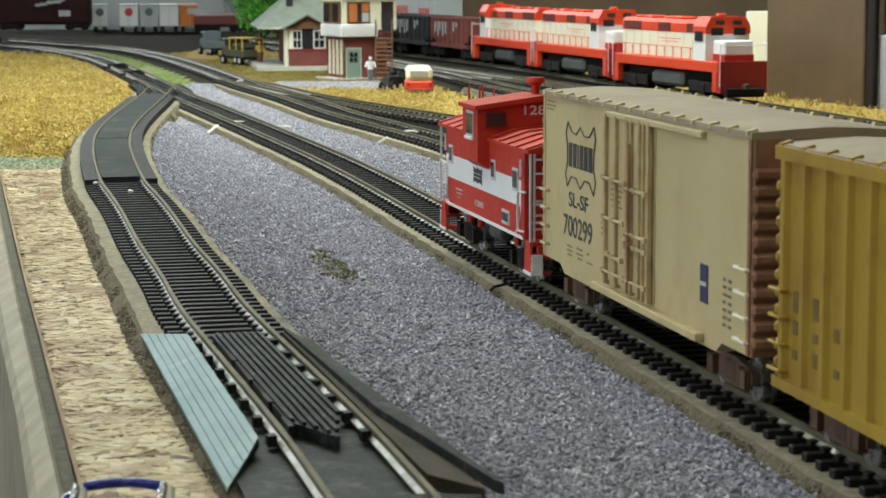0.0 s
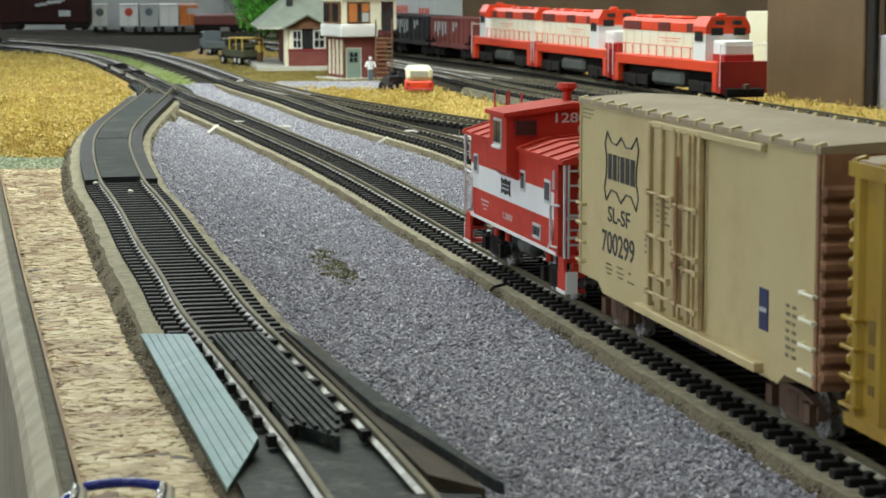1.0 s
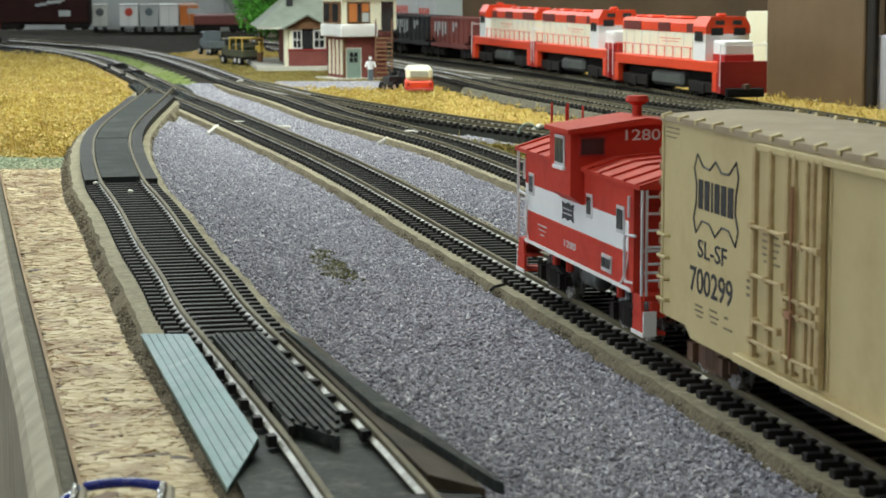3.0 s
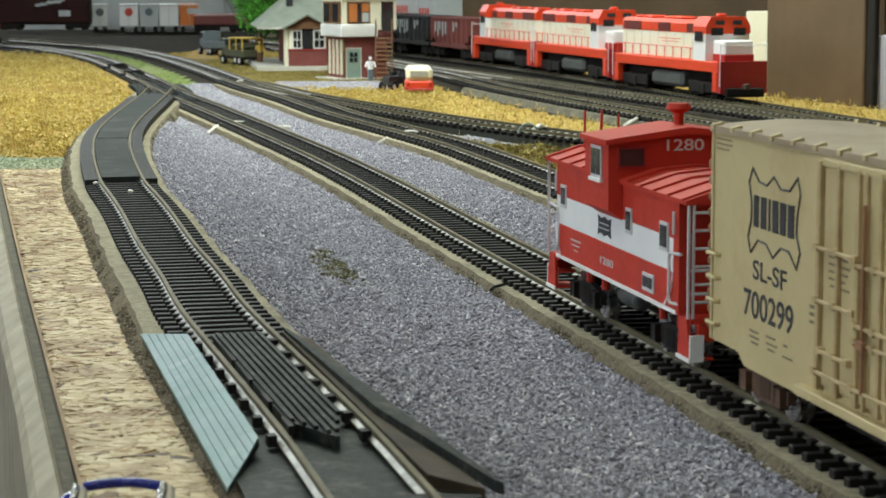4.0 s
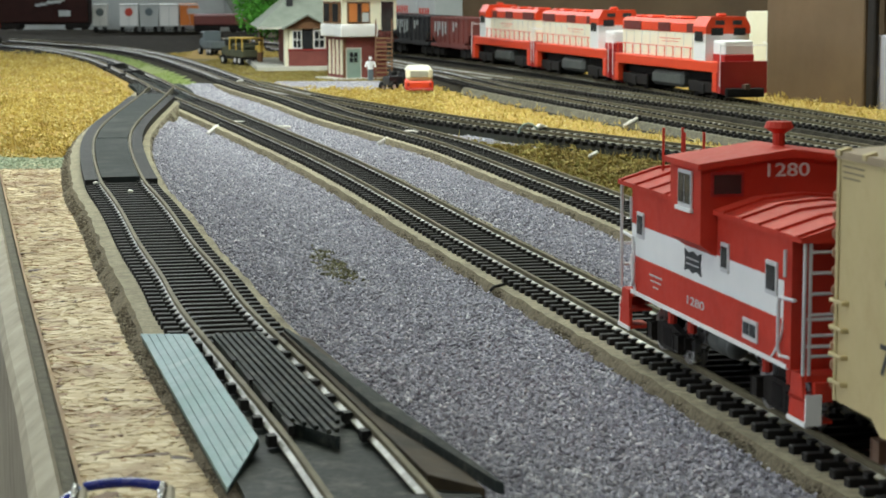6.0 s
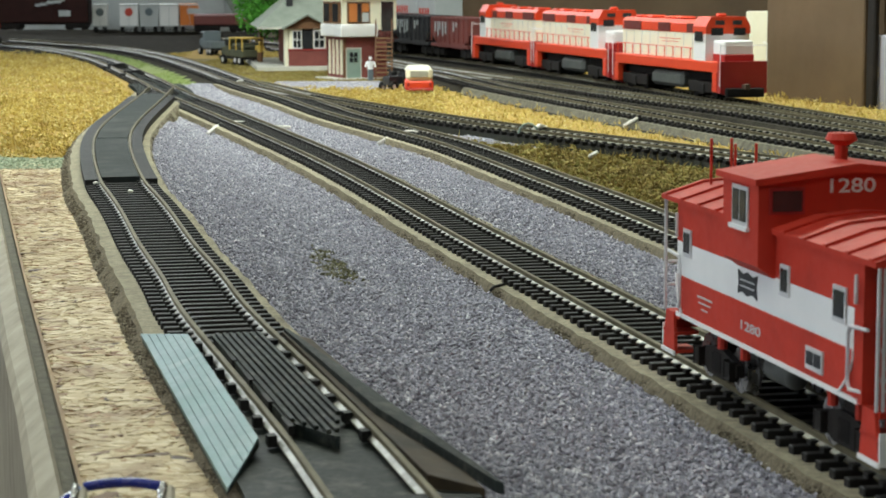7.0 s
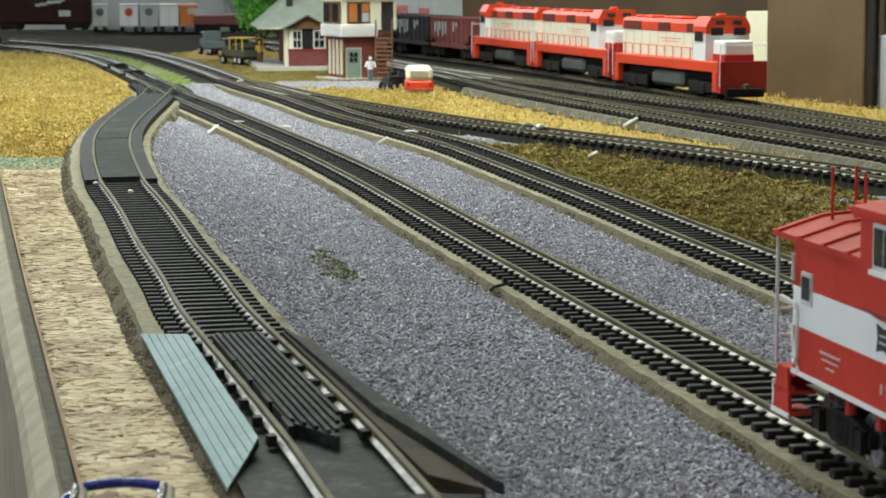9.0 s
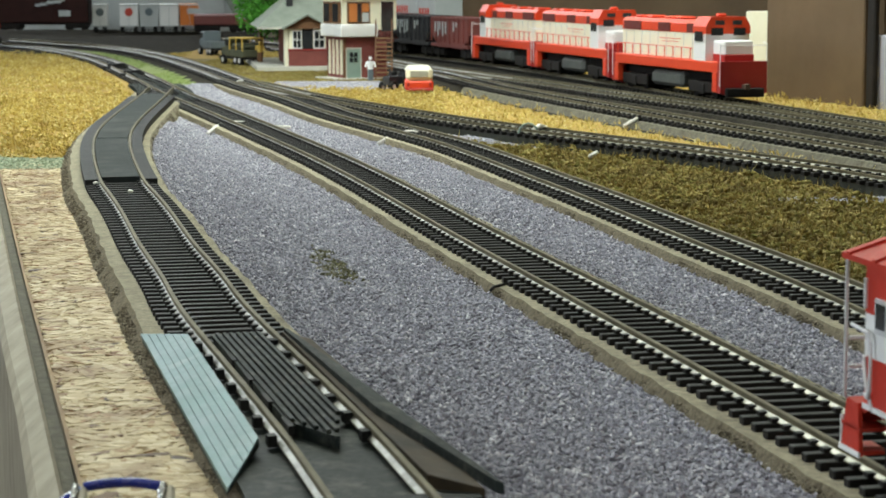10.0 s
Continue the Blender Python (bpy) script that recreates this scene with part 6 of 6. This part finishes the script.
        part("body_lettering", boxes((-0.02, 0.018, *sorted((s * 0.0112, s * 0.0114)), 0.0375, 0.0380), (-0.016, 0.014, *sorted((s * 0.0112, s * 0.0114)), 0.0355, 0.0359)), M_ORANGE, t)
    part("fuel_tank", boxes((-0.028, 0.028, -0.0145, 0.0145, 0.0045, 0.0150), bevel=0.0025), M_DARKGREY, t, "dark grey fuel tank")
    part("underframe", boxes((-h + 0.006, h - 0.006, -0.008, 0.008, 0.011, 0.0172)), M_FRAME, t)
    part("horn", boxes((0.058, 0.064, -0.003, 0.003, 0.0535, 0.0560), bevel=0.0008), M_ORANGE, t)
    for x in (-0.062, 0.062):
        still_truck(t, x, (-0.0155, 0.0155), 0.024)
    return t


y_loc = along(LOCO, 1.395, 0.0985)
first = locomotive(False)
first.matrix_world = spot(LOCO, y_loc)
y2 = along(LOCO, y_loc, 0.206)
copy_thing(first, spot(LOCO, y2))
y3 = along(LOCO, y2, 0.206)
copy_thing(first, spot(LOCO, y3) @ Matrix.Rotation(math.pi, 4, "Z"))


def hopper(paint, label):
    t = tagged(empty("hopper_car"), label, "freight car", "standing freight cars")
    h = 0.060
    bm = bmesh.new()
    prism(bm, [(-h, 0.040), (-h, 0.024), (-h + 0.02, 0.0105), (-0.006, 0.0105), (0, 0.02), (0.006, 0.0105), (h - 0.02, 0.0105), (h, 0.024), (h, 0.040)], "y", -0.0158, 0.0158)
    part("body", bm, paint, t)
    part("top_chord", boxes((-h, h, -0.0170, -0.0150, 0.0385, 0.0405), (-h, h, 0.0150, 0.0170, 0.0385, 0.0405), (-h, -h + 0.002, -0.0165, 0.0165, 0.0385, 0.0405), (h - 0.002, h, -0.0165, 0.0165, 0.0385, 0.0405)), paint, t)
    for i in range(9):
        x = -h + 0.001 + i * (2 * h - 0.002) / 8
        for s in (-1, 1):
            part("side_post", boxes((x - 0.0008, x + 0.0008, *sorted((s * 0.0158, s * 0.0172)), 0.0165, 0.0395)), paint, t)
    part("sill", boxes((-h, h, -0.0168, 0.0168, 0.0115, 0.0145)), paint, t)
    for s in (-1, 1):
        for x0, w, hh in ((-0.045, 0.003, 0.010), (-0.036, 0.003, 0.014), (-0.029, 0.003, 0.008), (-0.02, 0.003, 0.014), (-0.011, 0.003, 0.012), (0.015, 0.003, 0.009), (0.024, 0.003, 0.005)):
            part("lettering_bar", boxes((x0, x0 + w, *sorted((s * 0.0172, s * 0.0176)), 0.036 - hh, 0.036)), M_PALEGREY, t, "white lettering bar")
    part("load", boxes((-h + 0.002, h - 0.002, -0.0145, 0.0145, 0.034, 0.0375), bevel=0.001), M_COAL, t)
    for x in (-0.043, 0.043):
        still_truck(t, x)
    return t


y4 = along(LOCO, y3, 0.170)
mar = hopper(M_MAROON, "maroon open hopper car with white lettering bars")
mar.matrix_world = spot(LOCO, y4)
y5 = along(LOCO, y4, 0.128)
blk = hopper(M_COAL, "black open hopper car with pale lettering bars")
blk.matrix_world = spot(LOCO, y5)
y6 = along(LOCO, y5, 0.128)
copy_thing(mar, spot(LOCO, y6))


def grey_car(m, paint, mark, label, L=0.14, hgt=0.047):
    t = tagged(empty("reefer_car", m), label, "freight car", "standing freight cars")
    h = L / 2
    part("body", boxes((-h, h, -0.016, 0.016, 0.0115, hgt), bevel=0.0006), paint, t)
    bm = bmesh.new()
    prism(bm, [(-0.0168, hgt), (0, hgt + 0.003), (0.0168, hgt)], "x", -h - 0.0006, h + 0.0006)
    part("roof", bm, paint, t)
    part("underframe", boxes((-h, h, -0.012, 0.012, 0.008, 0.0115)), M_FRAME, t)
    for s in (-1, 1):
        part("door", boxes((-0.014, 0.014, *sorted((s * 0.016, s * 0.0168)), 0.013, hgt - 0.002)), paint, t)
        if mark:
            for i in range(5):
                x = -0.055 + i * 0.0085
                part("lettering_bar", boxes((x, x + 0.005, *sorted((s * 0.016, s * 0.0164)), 0.028, 0.036)), mark, t)
            for i in range(4):
                x = 0.022 + i * 0.0085
                part("lettering_bar", boxes((x, x + 0.005, *sorted((s * 0.016, s * 0.0164)), 0.020, 0.034)), mark, t)
    for x in (-h + 0.02, h - 0.02):
        still_truck(t, x)
    return t


BACK = smooth_line([(p.x * 1000 + 45, p.y * 1000 + 22) for p in LOCO if p.y > 1.9][::60])
track(BACK, lambda y: rise(y) + 0.012, "yard track in the back row of cars", (1.9, 2.3))
M_REDMARK = surface("red_lettering", (0.5, 0.05, 0.03), (0.6, 0.08, 0.05), 60, 0.6)
yb = 2.33
for k in range(3):
    grey_car(spot(BACK, yb, lambda y: rise(y) + 0.012), M_PALEGREY, M_REDMARK, "pale grey boxcar with red lettering bars", hgt=0.05)
    yb = along(BACK, yb, 0.15)

# the far yard
def brown_boxcar():
    t = grey_car(pose(-0.614, 3.27, 0.0135, 0, 0, -2), M_BROWN_CAR, None, "dark oxide brown boxcar with white script bars", 0.142, 0.052)
    for x0, x1, z0, z1 in ((-0.010, -0.002, 0.036, 0.040), (-0.002, 0.008, 0.0375, 0.0415), (0.008, 0.018, 0.040, 0.0445), (0.018, 0.030, 0.041, 0.0455), (0.030, 0.036, 0.044, 0.048), (0.026, 0.044, 0.021, 0.030)):
        part("lettering_bar", boxes((x0, x1, -0.0175, -0.0168, z0, z1)), M_PALEGREY, t)


brown_boxcar()


def trailer(x, y, w, paint, mark, label):
    t = tagged(empty("semi_trailer", pose(x, y, rise(y) - 0.0049, 0, 0, 7.8)), label, "trailer", "parked trailers")
    part("body", boxes((-w / 2, w / 2, 0, 0.13, 0.0085, 0.0425), bevel=0.0006), paint, t)
    for z in (0.0085, 0.041):
        part("rear_rail", boxes((-w / 2, w / 2, -0.0008, 0.0, z, z + 0.0016)), M_PALEGREY, t)
    part("door_seam", boxes((-0.0003, 0.0003, -0.0006, 0.0, 0.0105, 0.041)), M_PALEGREY, t)
    if mark:
        bm = bmesh.new()
        rod(bm, (0, -0.0008, 0.031), (0, 0.0, 0.031), 0.0062, 20)
        part("round_mark", bm, mark, t, "round coloured mark")
    part("bumper", boxes((-w / 2 + 0.003, w / 2 - 0.003, 0, 0.002, 0.003, 0.0045)), M_COAL, t)
    for s in (-1, 1):
        for yy in (0.012, 0.025):
            bm = bmesh.new()
            rod(bm, (s * (w / 2 - 0.004) - 0.003, yy, 0.005), (s * (w / 2 - 0.004) + 0.003, yy, 0.005), 0.005, 14)
            part("tyre", bm, M_PLASTIC, t)


trailer(-0.487, 3.29, 0.0285, M_WHITE, M_REDMARK, "white semi trailer with a round red mark")
trailer(-0.4555, 3.29, 0.027, M_PALEGREY, M_BLUEGREY, "pale grey semi trailer with a blue mark")
trailer(-0.4245, 3.29, 0.0285, M_WHITE, None, "plain white semi trailer with its doors shut")
trailer(-0.3925, 3.29, 0.0285, M_ORANGEBOX, None, "orange semi trailer parked in the row")
trailer(-0.532, 3.29, 0.022, M_WHITE, M_BLUEGREY, "white semi trailer with a small blue mark")
red = grey_car(pose(-0.331, 3.22, 0.0105, 0, 0, 0), M_MAROON, M_PALEGREY, "dark red boxcar behind the parked trucks", 0.09, 0.025)


def warehouse():
    t = tagged(empty("warehouse", pose(-0.44, 3.47, 0.004)), "pale blue grey warehouse with a sloping grey green roof", "building")
    part("wall", boxes((-0.26, 0.14, 0, 0.15, 0, 0.075)), M_PALEGREY, t)
    for x in (-0.2, -0.13, -0.06, 0.01, 0.08):
        part("pilaster", boxes((x - 0.003, x + 0.003, -0.0015, 0.0, 0, 0.075)), M_PALEGREY, t)
    bm = bmesh.new()
    prism(bm, [(0.075, 0.076), (0.105, 0.022), (0.20, 0.022), (0.20, 0.1), (0.075, 0.1)], "y", -0.03, 0.15)
    part("roof", bm, M_ROOF, t, "grey green sloping roof")
    part("gutter", boxes((0.1, 0.2, -0.032, -0.03, 0.0215, 0.0245)), M_CONC, t)
    part("main_roof", boxes((-0.265, 0.145, -0.004, 0.155, 0.0755, 0.079)), M_ROOF, t)


warehouse()


def red_speeder():
    t = tagged(empty("tank_car", pose(-0.548, 2.52, rise(2.5) - 0.001, 0, 0, -62)), "red tank car with white rails standing in the far yard", "freight car")
    bm = bmesh.new()
    rod(bm, (-0.05, 0, 0.024), (0.03, 0, 0.024), 0.0135, 20)
    part("tank", bm, M_RED, t, "red tank", True)
    part("frame", boxes((-0.055, 0.035, -0.012, 0.012, 0.008, 0.012)), M_FRAME, t)
    part("handrail", rods([(-0.05, -0.0145, 0.03), (0.03, -0.0145, 0.03)], 0.0008), M_WHITE, t, "white handrail")
    for x in (-0.038, 0.018):
        still_truck(t, x)


red_speeder()


# ---- boards around the yard ----
def upright(name, x0, y0, x1, y1, z0, z1, th, material, label):
    d = Vector((x1 - x0, y1 - y0, 0))
    o = part(name, boxes((0, d.length, 0, th, z0, z1), bevel=0.001), material)
    o.matrix_world = Matrix.Translation((x0, y0, 0)) @ Matrix.Rotation(math.atan2(d.y, d.x), 4, "Z")
    return tagged(o, label, "board", kind="structure")


upright("backdrop", 0.2395, 1.565, 0.289, 1.452, -0.02, 0.3, 0.006, M_CARDBOARD, "brown painted board standing behind the yard")
upright("trim", 0.290, 1.447, 0.2925, 1.435, -0.02, 0.3, 0.004, M_FRAME, "dark edge strip beside the brown board")
upright("backdrop_2", 0.2945, 1.44, 0.36, 1.36, -0.02, 0.0535, 0.004, M_SKIRT, "grey lilac panel beside the brown board")
upright("backdrop_3", 0.262, 1.83, 0.33, 1.80, -0.02, 0.0635, 0.004, M_CREAM, "pale yellow panel behind the locomotives")
upright("backdrop_4", -0.05, 2.62, 0.60, 2.32, -0.02, 0.3, 0.006, M_CARDBOARD, "dark brown board behind the standing freight cars")
upright("backdrop_5", 0.30, 1.44, 0.85, 1.20, -0.02, 0.3, 0.004, M_CARDBOARD, "brown board at the end of the yard")


# ---- movement ----
TRAVEL = [(0.0, 0.0), (0.5, 0.0198), (1.0, 0.0383), (1.5, 0.0573), (2.0, 0.0740), (2.5, 0.0931), (3.25, 0.1200), (4.0, 0.1469), (4.5, 0.1650), (5.0, 0.1834), (5.5, 0.2015), (6.25, 0.2284), (7.0, 0.2554), (7.5, 0.2743), (8.0, 0.2927), (8.5, 0.3108), (9.0, 0.3296), (9.5, 0.3480), (10.0, 0.3660)]


def on_main(s):
    p = main_at(s)
    q = main_at(s + 0.01) - main_at(s - 0.01)
    return pose(p.x, p.y, rise(p.y), 0, 0, math.degrees(math.atan2(q.y, q.x)))


def motions():
    for car, s0 in ((CABOOSE, -0.1975), (TANCAR, -0.0322), (OCHRECAR, 0.1555)):
        walk(car, [(t, on_main(s0 + d)) for t, d in TRAVEL])
    times = [i / 8 for i in range(81)]
    for ob, x, radius in WHEELS:
        rows = []
        for t in times:
            d = float(np.interp(t, [a for a, b in TRAVEL], [b for a, b in TRAVEL]))
            rows.append((t, pose(x, 0, radius, 0, math.degrees(d / radius), 0)))
        walk(ob, rows)


motions()
